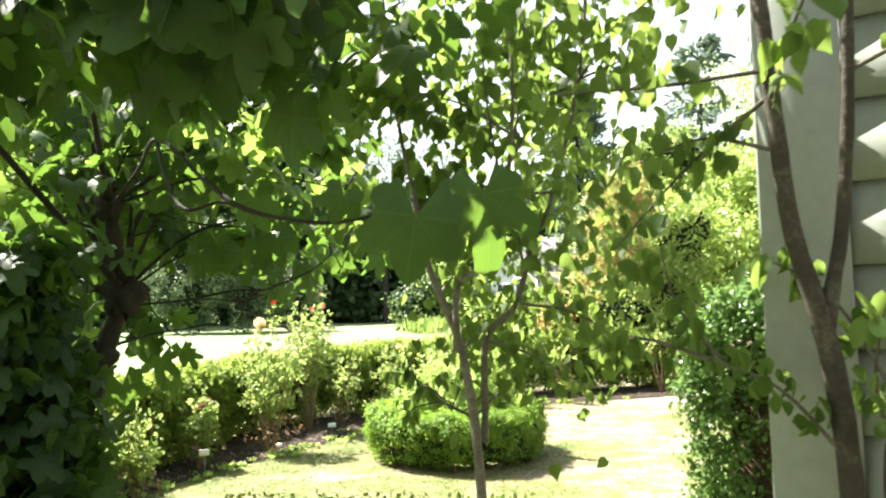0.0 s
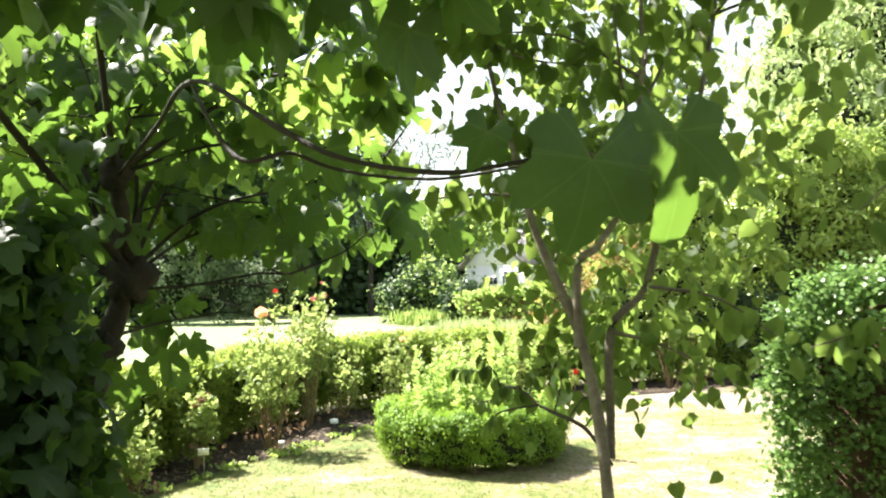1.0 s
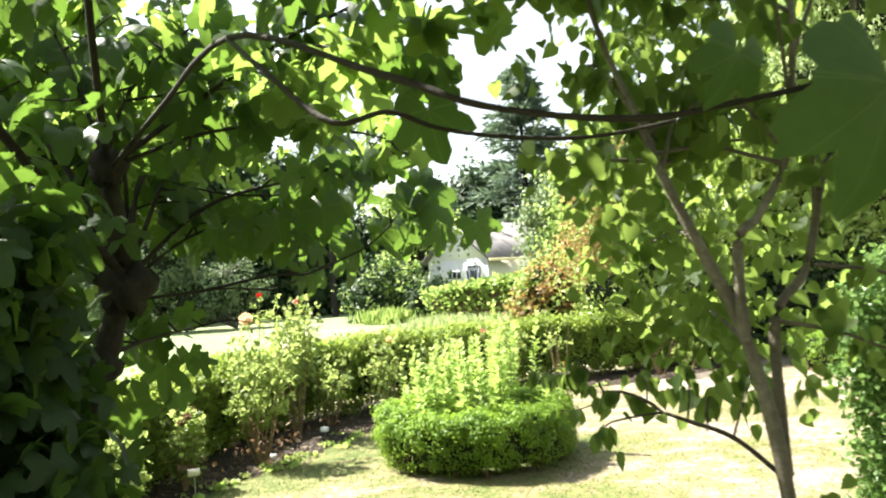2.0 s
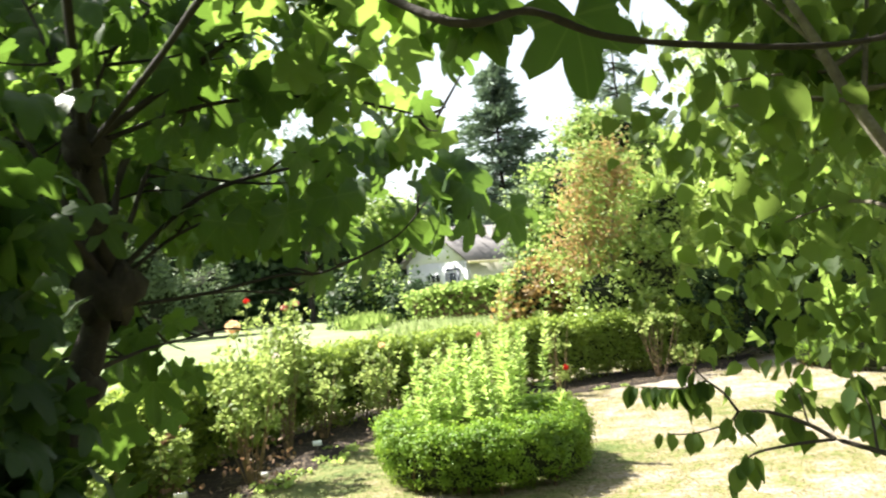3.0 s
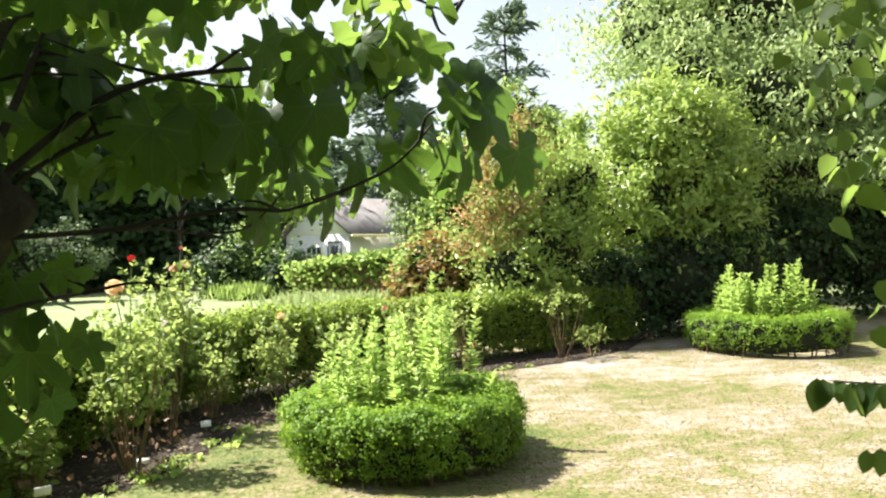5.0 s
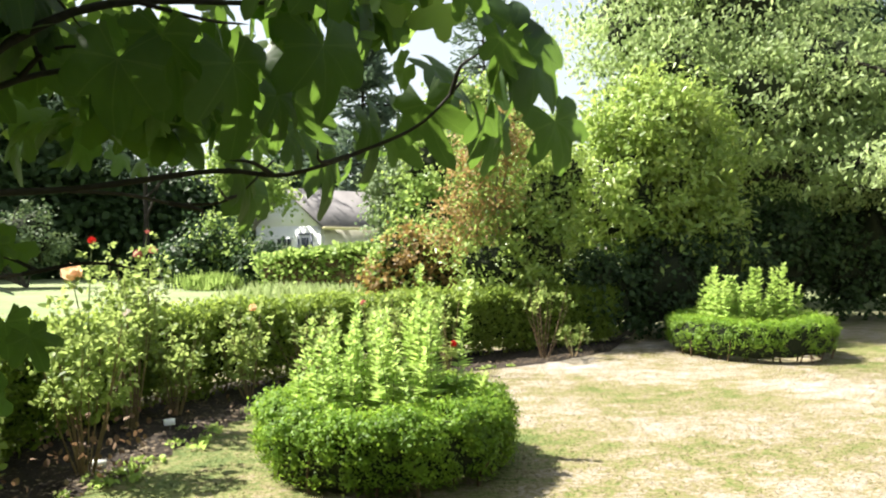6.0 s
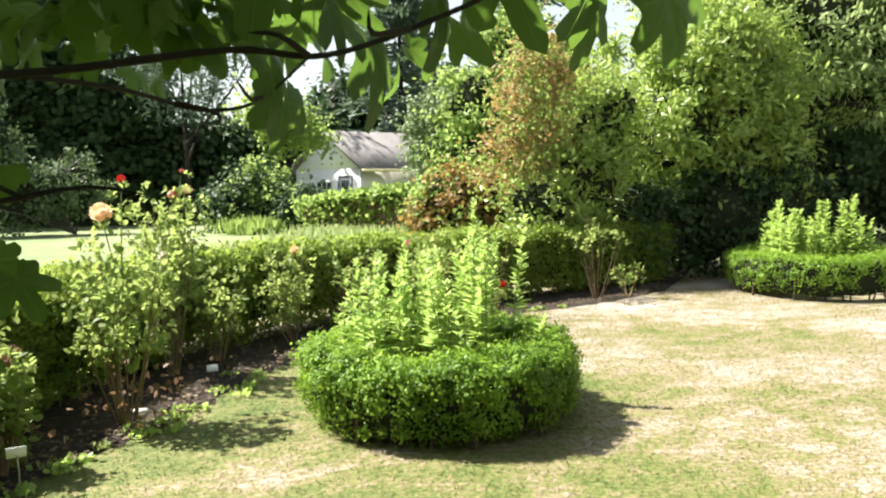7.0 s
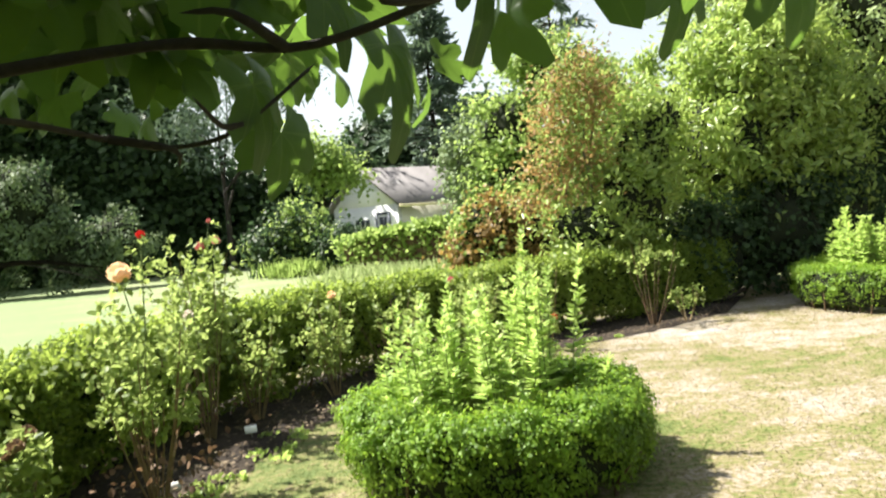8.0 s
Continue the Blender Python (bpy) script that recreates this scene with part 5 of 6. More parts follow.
# low side branch that reaches out over the lawn, with few hanging leaves
LOW_TWIGS = [
    ([(0.085, 2.04, 1.04), (0.061, 2.195, 1.091), (0.002, 2.281, 1.115), (-0.03, 2.339, 1.126)], 0.0055, 0.004, ()),
    ([(-0.03, 2.339, 1.126), (-0.047, 2.384, 1.144), (-0.079, 2.453, 1.158), (-0.111, 2.502, 1.154)], 0.004, 0.003, (0.55, 0.7, 0.8, 0.85)),
    ([(-0.111, 2.502, 1.154), (-0.12, 2.534, 1.185), (-0.136, 2.568, 1.207), (-0.15, 2.60, 1.235)], 0.003, 0.0015, (0.6, 0.85, 1.0)),
    ([(-0.03, 2.339, 1.126), (-0.079, 2.393, 1.11), (-0.124, 2.435, 1.091), (-0.137, 2.449, 1.066)], 0.0035, 0.0015, (0.75, 0.9, 1.0)),
    ([(-0.111, 2.502, 1.154), (-0.109, 2.543, 1.127), (-0.126, 2.589, 1.107), (-0.151, 2.637, 1.091), (-0.183, 2.686, 1.085)], 0.0028, 0.0012, (0.2, 0.3, 0.72, 1.0)),
    ([(-0.136, 2.568, 1.207), (-0.159, 2.626, 1.187), (-0.18, 2.682, 1.182), (-0.219, 2.733, 1.182)], 0.0025, 0.0012, (0.05, 0.2, 0.32, 0.42, 0.5, 0.58, 0.66, 0.74, 0.82, 0.9, 1.0)),
    ([(-0.159, 2.626, 1.187), (-0.12, 2.66, 1.16), (-0.10, 2.69, 1.14)], 0.002, 0.001, (0.4, 0.7, 1.0)),
    ([(0.002, 2.281, 1.115), (0.03, 2.33, 1.18), (0.03, 2.37, 1.23)], 0.0025, 0.0012, (0.6, 0.75, 0.9, 1.0)),
    ([(0.03, 2.25, 1.10), (0.10, 2.40, 1.13), (0.16, 2.52, 1.12)], 0.003, 0.0012, (0.4, 0.55, 0.7, 0.8, 0.9, 1.0)),
    ([(0.06, 2.2, 1.09), (0.16, 2.33, 1.16), (0.24, 2.45, 1.2)], 0.003, 0.0012, (0.4, 0.55, 0.7, 0.8, 0.9, 1.0)),
    ([(-0.047, 2.384, 1.144), (-0.03, 2.43, 1.185), (-0.03, 2.46, 1.21)], 0.002, 0.001, (0.6, 0.8, 1.0)),
]
rng = np.random.default_rng(108)
small_tree((0.10, 2.03, 0.0), [
    ([(0.10, 2.03, -0.05), (0.09, 2.02, 0.5), (0.067, 2.02, 1.03), (0.030, 2.055, 1.304), (-0.027, 2.073, 1.459), (-0.062, 2.093, 1.557), (-0.080, 2.144, 1.656), (-0.098, 2.185, 1.760), (-0.145, 2.27, 2.0), (-0.20, 2.35, 2.5)], 0.0155, 0.005),
    ([(0.017, 2.03, 1.30), (0.023, 2.039, 1.478), (0.079, 2.052, 1.534), (0.158, 2.068, 1.69), (0.2, 2.1, 2.1), (0.16, 2.15, 2.6)], 0.011, 0.004),
    ([(0.085, 2.05, 1.05), (0.091, 2.062, 1.129), (0.102, 2.076, 1.334), (0.188, 2.106, 1.424), (0.247, 2.12, 1.605), (0.313, 2.126, 1.753), (0.42, 2.2, 2.15), (0.46, 2.2, 2.6)], 0.0115, 0.005)],
    # the mass at height 2.55 is added to shade the leaves below
    "slender many-stemmed tree with heart-shaped leaves", [((0.15, 2.3, 2.35), (0.7, 0.6, 0.5)), ((-0.05, 2.5, 2.3), (0.3, 0.35, 0.3)), ((0.0, 2.45, 1.95), (0.22, 0.25, 0.3)), ((0.05, 2.62, 1.5), (0.26, 0.3, 0.42)), ((0.18, 2.95, 1.9), (0.35, 0.35, 0.4)), ((0.42, 2.85, 1.45), (0.28, 0.3, 0.35)), ((0.3, 2.6, 1.3), (0.3, 0.3, 0.25)), ((0.1, 2.9, 2.55), (0.45, 0.35, 0.25)), ((0.2, 2.75, 2.75), (0.45, 0.4, 0.22)), ((0.32, 2.75, 2.2), (0.35, 0.35, 0.35)), ((0.22, 2.75, 1.62), (0.3, 0.3, 0.35))], 285,
    twig_extra=([(-0.078, 2.14, 1.65), (-0.2, 2.1, 1.65), (-0.336, 2.05, 1.63)], [(-0.09, 2.17, 1.72), (0.0, 2.35, 1.78), (0.12, 2.6, 1.8)], [(-0.03, 2.07, 1.46), (0.02, 2.3, 1.52), (0.05, 2.6, 1.5)], [(0.03, 2.06, 1.3), (0.1, 2.35, 1.34), (0.2, 2.65, 1.3)], [(0.1, 2.07, 1.33), (0.2, 2.0, 1.3), (0.34, 1.95, 1.22)], [(0.2, 2.1, 1.43), (0.36, 2.1, 1.4), (0.5, 2.08, 1.3)]), low=LOW_TWIGS, leaf=0.046)
rng = np.random.default_rng(109)
small_tree((0.74, 1.34, 0.0), [
    ([(0.74, 1.34, -0.05), (0.73, 1.335, 0.6), (0.711, 1.334, 1.077), (0.691, 1.33, 1.279), (0.663, 1.322, 1.402), (0.616, 1.311, 1.566), (0.59, 1.298, 1.771), (0.565, 1.284, 2.0), (0.5, 1.3, 2.5)], 0.026, 0.011),
    ([(0.675, 1.325, 1.37), (0.69, 1.32, 1.46), (0.708, 1.312, 1.564), (0.723, 1.298, 1.768), (0.728, 1.285, 1.99), (0.76, 1.3, 2.5)], 0.015, 0.009),
    ([(0.79, 1.34, -0.05), (0.80, 1.33, 0.8), (0.765, 1.32, 1.1), (0.79, 1.31, 1.3), (0.82, 1.3, 1.5)], 0.010, 0.004)],
    "lichen-grey forked tree beside the clapboard wall", [((0.5, 1.6, 2.6), (0.6, 0.6, 0.4)), ((0.36, 1.95, 1.72), (0.22, 0.2, 0.2))], 60,
    twig_extra=([(0.70, 1.33, 1.15), (0.60, 1.36, 1.27), (0.50, 1.42, 1.32)], [(0.52, 1.41, 1.31), (0.45, 1.45, 1.42), (0.42, 1.46, 1.55)], [(0.6, 1.3, 1.7), (0.48, 1.36, 1.74), (0.36, 1.42, 1.70)], [(0.58, 1.3, 1.8), (0.45, 1.4, 1.68), (0.32, 1.5, 1.52)], [(0.50, 1.42, 1.32), (0.38, 1.5, 1.36), (0.28, 1.55, 1.33)]), leaf=0.042, shoots=2, bark=DARKBARK)


def column_shrub():
    """Clipped block of a shrub with rounded shoulders, one corner towards the path."""
    ob = thing("clipped_shrub", (1.75, 3.5, 0), "dense clipped shrub with small glossy leaves", "shrub")
    c0, f, g = np.array([1.03, 3.32]), np.array([0.95, -0.31]), np.array([0.74, 0.67])

    def place(u, w, z):
        return np.c_[c0 + u[:, None] * f + w[:, None] * g, z]
    lo, hi, top = 0.12, 0.94, 1.34
    v = np.vstack([place(np.array([lo, hi, hi, lo]) + s * np.array([1, -1, -1, 1]), np.array([lo, lo, hi, hi]) + s * np.array([1, 1, -1, -1]), np.full(4, z)) for z, s in ((0.0, 0.03), (1.2, 0.02), (top, 0.16))])
    q = [(4 * k + i, 4 * k + (i + 1) % 4, 4 * k + 4 + (i + 1) % 4, 4 * k + 4 + i) for k in range(2) for i in range(4)] + [(8, 9, 10, 11)]
    part("twig_mass", (v, np.array(q)), TWIG, ob, smooth=False)
    m = 2600
    a = rng.random((m, 3)) * (1, 1, 1)
    side = rng.choice(5, m, p=(0.28, 0.28, 0.12, 0.12, 0.20))
    u, w, z = a[:, 0] * 1.05, a[:, 1] * 1.05, a[:, 2] * 1.46
    depth = rng.random(m) * 0.09
    u = np.where(side == 1, depth, np.where(side == 2, 1.05 - depth, u))
    w = np.where(side == 0, depth, np.where(side == 3, 1.05 - depth, w))
    z = np.where(side == 4, 1.46 - depth * 0.8, z)
    pull = np.clip((z - 1.2) / 0.26, 0, 1) ** 2 * 0.16
    u, w = 0.525 + (u - 0.525) * (1 - pull / 0.52), 0.525 + (w - 0.525) * (1 - pull / 0.52)
    p = place(u, w, z + 0.02 * np.sin(u * 17) * np.sin(w * 13)) + ball(m) * 0.03
    out3 = unit(np.c_[(u - 0.525)[:, None] * f + (w - 0.525)[:, None] * g, np.where(side == 4, 1.0, 0.1)])
    p, out3 = tufted(p, out3, 56000, 0.04, -0.05, 0.03)
    m = len(p)
    part("foliage", scatter(DIAMOND, p, unit(out3 * 0.2 + ball(m) * 0.9 - (0, 0, 0.2)), unit(out3 + ball(m) * 0.5 + (0, 0, 0.2)), 0.028 * rng.uniform(0.6, 1.35, m)), IVY, ob, "small glossy mid-green leaves")


rng = np.random.default_rng(110)
column_shrub()


# ---- corner of the clapboard house by the path ----
def house_corner():
    c = np.array([0.646, 1.483])
    u, w = np.array([0.885, -0.465]), np.array([0.465, 0.885])
    frame_m = Matrix(((u[0], w[0], 0, c[0]), (u[1], w[1], 0, c[1]), (0, 0, 1, 0), (0, 0, 0, 1)))
    ob = new("house_wall", mesh_of("house_wall", *turned(box((0.02, 0.02, -0.05), (4.0, 0.3, 3.4), 0.002), frame_m), PAINT))
    tagged(ob, "pale grey-white painted house corner with lap boards", "house wall", kind="structure")

    def add(name, geometry, label=""):
        o = new(name, mesh_of(name, *turned(geometry, frame_m), PAINT))
        o.parent = ob
        return tagged(o, label)
    add("corner_board", box((-0.012, -0.012, 0.0), (0.15, 0.019, 3.4), 0.004), "wide flat painted corner board")
    add("corner_board", box((-0.012, 0.02, 0.0), (0.019, 0.15, 3.4), 0.004), "wide flat painted corner board")
    # lap boards: each tilts outward at its foot
    lap = 0.163
    v = np.array([(0.152, 0.016, 0), (4.0, 0.016, 0), (4.0, -0.004, 0), (0.152, -0.004, 0), (0.152, 0.019, lap + 0.01), (4.0, 0.019, lap + 0.01), (4.0, 0.012, lap + 0.01), (0.152, 0.012, lap + 0.01)])
    f = np.array([(0, 1, 2, 3), (7, 6, 5, 4), (3, 2, 6, 7), (1, 0, 4, 5), (0, 3, 7, 4), (2, 1, 5, 6)])
    v2 = v.copy()
    v2[:, [0, 1]] = v[:, [1, 0]]
    v2[:, 1] = np.minimum(v2[:, 1], 0.3)
    f2 = f[:, ::-1]
    me = mesh_of("lap_board", *turned((v, f), frame_m), PAINT)
    me2 = mesh_of("lap_board", *turned((v2, f2), frame_m), PAINT)
    for k in range(20):
        for mm in (me, me2):
            o = new("lap_board", mm)
            o.parent = ob
            o.location = (0, 0, 0.03 + k * lap)


house_corner()


def light_block_behind():
    """Plain dark wall, added unseen behind the way in to block light from there."""
    ob = new("wall_south", mesh_of("wall_south", *box((-4.5, -2.3, -0.05), (3.6, -2.1, 3.6), 0.01), LIGHT_BLOCK))
    tagged(ob, "added unseen dark wall that blocks light from behind", "wall", kind="structure")


light_block_behind()


# ---- shrubs and trees round the garden ----
def bush(name, base, blobs, mat, size, n_clump, per, spread, label, category, shape=OVAL, stems=5, group="", droop=0.2, inner=0.5, extra=(), core=0.0):
    ob = thing(name, base, label, category, group)
    b = np.array(base, float)
    tips = [np.array(c) + ball(1)[0] * np.array(r) * 0.4 for c, r in blobs for _ in range(max(1, stems // len(blobs)))]
    for t in tips:
        part("stem", limbs(b, [t], 0.03 + 0.01 * (b[1] > 14), 0.01)[0], BARK, ob)
    part("foliage", foliage(shape, blobs, n_clump, per, spread, size, droop, inner), mat, ob, kind="stuff", smooth=False)
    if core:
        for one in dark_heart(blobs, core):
            part("inner_mass", one, INNER_SHADE, ob, "dense inner growth, near-black to stand for its shade")
    for m2, share, s2 in extra:
        part("foliage", foliage(shape, blobs, int(n_clump * share), per, spread, s2, droop, 0.8), m2, ob, kind="stuff", smooth=False)
    return ob


def tree(base, height, crown_blobs, mat, size, n_clump, per, spread, label, trunk_r=0.16, shape=OVAL, droop=0.3, group="", inner=0.45, flat=1.0, core=0.0):
    ob = thing("tree", base, label, "tree", group)
    b = np.array(base, float)
    top = b + (rng.normal() * 0.2, rng.normal() * 0.2, height * 0.8)
    trunk = [b - (0, 0, 0.1), b + (top - b) * 0.4 + rng.normal(size=3) * 0.1, top]
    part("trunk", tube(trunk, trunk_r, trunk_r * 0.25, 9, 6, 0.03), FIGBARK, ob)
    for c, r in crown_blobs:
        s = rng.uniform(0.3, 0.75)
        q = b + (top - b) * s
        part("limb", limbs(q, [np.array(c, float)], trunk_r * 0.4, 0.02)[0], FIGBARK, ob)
    if core:
        for one in dark_heart(crown_blobs, core):
            part("inner_mass", one, INNER_SHADE, ob, "dense inner twigs and leaves, near-black to stand for shade")
    part("crown", foliage(shape, crown_blobs, n_clump, per, spread, size, droop, inner, flat=flat), mat, ob, kind="stuff", smooth=False)
    return ob


# behind the far end of the hedge
rng = np.random.default_rng(111)
bush("shrub", (2.9, 12.2, 0), [((2.95, 12.0, 2.35), (0.42, 0.4, 0.85)), ((2.55, 12.0, 1.75), (0.45, 0.35, 0.5)), ((3.1, 12.1, 3.1), (0.42, 0.35, 0.5)), ((2.65, 12.1, 2.75), (0.3, 0.3, 0.4)), ((3.4, 12.1, 3.0), (0.25, 0.25, 0.25))], REDLEAF, 0.075, 310, 12, 0.14, "tall shrub with orange-red leaf tips behind the hedge", "shrub", extra=((SPRING, 0.9, 0.075),), shape=PHLOX, inner=0.3)
bush("shrub", (3.7, 12.0, 0), [((3.6, 11.9, 1.45), (0.65, 0.45, 0.8)), ((3.85, 12.0, 2.1), (0.5, 0.45, 0.65)), ((2.8, 11.7, 1.15), (0.7, 0.3, 0.4)), ((4.1, 11.9, 2.5), (0.35, 0.35, 0.4))], LAUREL, 0.095, 420, 15, 0.12, "loose green shrub with glossy leaves", "shrub", extra=((SPRING, 0.2, 0.08),), shape=PHLOX, core=0.55)
rng = np.random.default_rng(112)
# its last two masses are added behind, to shade the ground there
bush("shrub", (5.6, 12.6, 0), [((5.35, 12.4, 2.3), (0.85, 0.8, 1.2)), ((6.2, 12.6, 2.5), (1.0, 0.9, 1.4)), ((5.95, 12.6, 3.5), (0.75, 0.7, 0.8)), ((6.9, 12.8, 1.8), (0.9, 0.8, 1.2)), ((7.0, 12.9, 3.0), (0.8, 0.7, 0.9)), ((4.4, 13.6, 2.1), (0.9, 0.7, 1.2)), ((5.4, 14.0, 2.5), (1.0, 0.7, 1.2))], LAUREL, 0.125, 720, 46, 0.17, "large bright evergreen shrub with glossy leaves", "shrub", extra=((SPRING, 0.2, 0.1),), shape=PHLOX, core=0.5, inner=0.6)
# two dark-leaved masses put where the ground under laurel and trees is in shade
bush("shrub", (4.9, 12.0, 0), [((4.6, 11.95, 0.75), (0.9, 0.4, 0.7)), ((5.9, 12.0, 0.85), (1.0, 0.4, 0.85)), ((7.0, 12.3, 0.9), (0.8, 0.4, 0.85)), ((6.3, 13.0, 0.7), (0.9, 0.4, 0.7))], DEEP, 0.08, 600, 16, 0.13, "dark shrub standing in for shade at the laurel's foot", "shrub", core=0.6)
bush("shrub", (8.0, 13.6, 0), [((7.6, 13.4, 1.1), (1.2, 0.7, 1.1)), ((9.3, 13.5, 1.2), (1.3, 0.8, 1.2)), ((11.2, 13.2, 1.3), (1.4, 0.8, 1.3))], DEEP, 0.10, 700, 16, 0.18, "dark undergrowth, shade below the trees put into its colour", "shrub", core=0.6)
rng = np.random.default_rng(113)
tree((9.2, 15.5, 0), 8.5, [((8.2, 14.8, 5.2), (1.6, 1.4, 1.6)), ((9.6, 15.0, 6.6), (2.0, 1.6, 1.7)), ((10.6, 14.6, 4.4), (1.7, 1.4, 1.5)), ((8.8, 14.4, 3.4), (1.6, 1.1, 1.0)), ((11.8, 15.2, 6.2), (1.8, 1.5, 1.9)), ((12.2, 14.2, 3.2), (1.4, 1.2, 1.2)), ((7.6, 15.6, 6.4), (1.3, 1.2, 1.3)), ((9.5, 15.5, 8.4), (1.8, 1.5, 1.2)), ((8.9, 13.4, 4.2), (1.3, 0.8, 1.0)), ((10.6, 13.3, 4.8), (1.4, 0.8, 1.1)), ((7.4, 13.9, 4.6), (1.0, 0.8, 1.0)), ((12.6, 13.2, 4.6), (1.4, 0.9, 1.2)), ((10.9, 12.9, 2.9), (1.2, 0.7, 0.8)), ((12.6, 12.7, 3.3), (1.3, 0.8, 0.9)), ((10.4, 11.3, 2.7), (1.0, 0.6, 0.6)), ((11.6, 10.9, 2.4), (1.1, 0.7, 0.7)), ((12.0, 11.2, 3.5), (1.0, 0.6, 0.5)), ((6.9, 14.6, 5.6), (0.7, 0.7, 0.8))], PALE, 0.125, 900, 62, 0.28, "tall tree with pale drooping leaves", 0.2, droop=0.7, shape=PHLOX, flat=0.42, core=0.45)
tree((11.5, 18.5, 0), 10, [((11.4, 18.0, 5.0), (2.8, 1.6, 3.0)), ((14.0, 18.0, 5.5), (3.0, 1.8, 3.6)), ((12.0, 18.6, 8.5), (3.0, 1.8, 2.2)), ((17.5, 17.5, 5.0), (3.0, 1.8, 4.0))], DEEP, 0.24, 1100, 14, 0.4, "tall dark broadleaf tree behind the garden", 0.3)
rng = np.random.default_rng(114)
tree((7.6, 25.4, 0), 6.0, [((6.3, 24.8, 4.2), (1.2, 1.0, 1.2)), ((8.0, 25.0, 5.9), (1.3, 1.2, 1.2)), ((7.2, 25.2, 6.3), (0.8, 0.8, 0.8)), ((9.4, 25.2, 5.2), (1.4, 1.2, 1.4)), ((6.1, 24.8, 2.5), (1.1, 0.9, 1.2)), ((7.6, 24.6, 2.8), (1.6, 1.0, 1.5)), ((9.4, 25.0, 2.8), (1.4, 1.0, 1.6))], SPRING, 0.14, 900, 20, 0.24, "broad fresh green tree in full sun", 0.16, flat=0.6, core=0.55)
bush("shrub", (3.5, 17.1, 0), [((3.1, 17.0, 1.0), (0.75, 0.6, 0.8)), ((3.8, 17.1, 1.0), (0.7, 0.6, 0.75)), ((2.6, 17.0, 0.75), (0.4, 0.4, 0.5))], BROWNLEAF, 0.10, 420, 15, 0.13, "rounded bronze-leaved shrub by the perennial border", "shrub", extra=((SPRING, 0.5, 0.09),), core=0.7)
tree((6.0, 26.8, 0), 5.0, [((5.4, 26.4, 3.3), (1.1, 0.9, 1.1)), ((6.2, 26.6, 4.2), (1.2, 1.0, 1.1)), ((5.3, 26.2, 2.2), (0.9, 0.8, 0.9))], GREYLEAF, 0.14, 480, 18, 0.22, "grey-green tree overhanging the cottage", 0.14)


def border(name, cs, mat, size, n, label, category, h):
    ob = thing(name, (cs[0][0], cs[0][1], 0), label, category, kind="stuff")
    c = curve_points(np.c_[np.array(cs), np.zeros(len(cs))], 6)[:, :2]
    i = rng.integers(0, len(c), n)
    p = np.c_[c[i] + rng.normal(size=(n, 2)) * 0.45, np.zeros(n)]
    p[:, 2] = rng.random(n) ** 1.2 * h * 0.55
    part("foliage", scatter((BLADE[0] * (1.6, 1, 1), BLADE[1]), p, unit(ball(n) * (1, 1, 0.2) * 0.5 + (0, 0, 1)), ball(n), size * rng.uniform(0.5, 1.2, n)), mat, ob, kind="stuff", smooth=False)


border("perennial_border", [(0.5, 20.7), (1.2, 19.9), (2.2, 19.0), (3.4, 18.0)], GRASSY, 0.42, 5200, "sunlit border of tall grassy perennials", "flower border", 0.5)
border("grass_clump", [(-0.9, 31.0), (0.2, 31.2)], SPRING, 0.4, 1500, "bright green clump of ornamental grass", "grass clump", 0.6)


def far_hedge():
    ob = thing("laurel_hedge", (3.7, 27.4, 0), "bright laurel hedge before the white cottage", "hedge")
    a, b = np.array([1.3, 28.9]), np.array([6.6, 25.4])
    n = 7000
    s = rng.random(n)
    q = a + (b - a) * s[:, None] + rng.normal(size=(n, 2)) * 0.3
    h = 1.2 + 0.62 * s + 0.07 * np.sin(s * 40) + 0.06 * np.sin(s * 91)
    z = h * (1 - rng.random(n) ** 2.2)
    part("foliage", scatter(OVAL, np.c_[q, z], unit(ball(n) + (0, 0, 0.5)), ball(n) * 0.7 + (0, 0, 0.8), 0.18 * rng.uniform(0.7, 1.2, n)), SPRING, ob, kind="stuff", smooth=False)
    d = unit(b - a)
    nn = np.array([-d[1], d[0]])
    v, f = [], []
    for k, t in enumerate(np.linspace(0, 1, 10)):
        c = a + (b - a) * t
        for off, zz in ((-0.25, 0), (-0.25, 1.0 + 0.55 * t), (0.25, 1.0 + 0.55 * t), (0.25, 0)):
            v.append((*(c + nn * off), zz))
        if k:
            o = 4 * k
            f += [(o - 4 + i, o + i, o + i + 1, o - 3 + i) for i in range(3)]
    part("twig_mass", (np.array(v), np.array(f)), TWIG, ob)


far_hedge()


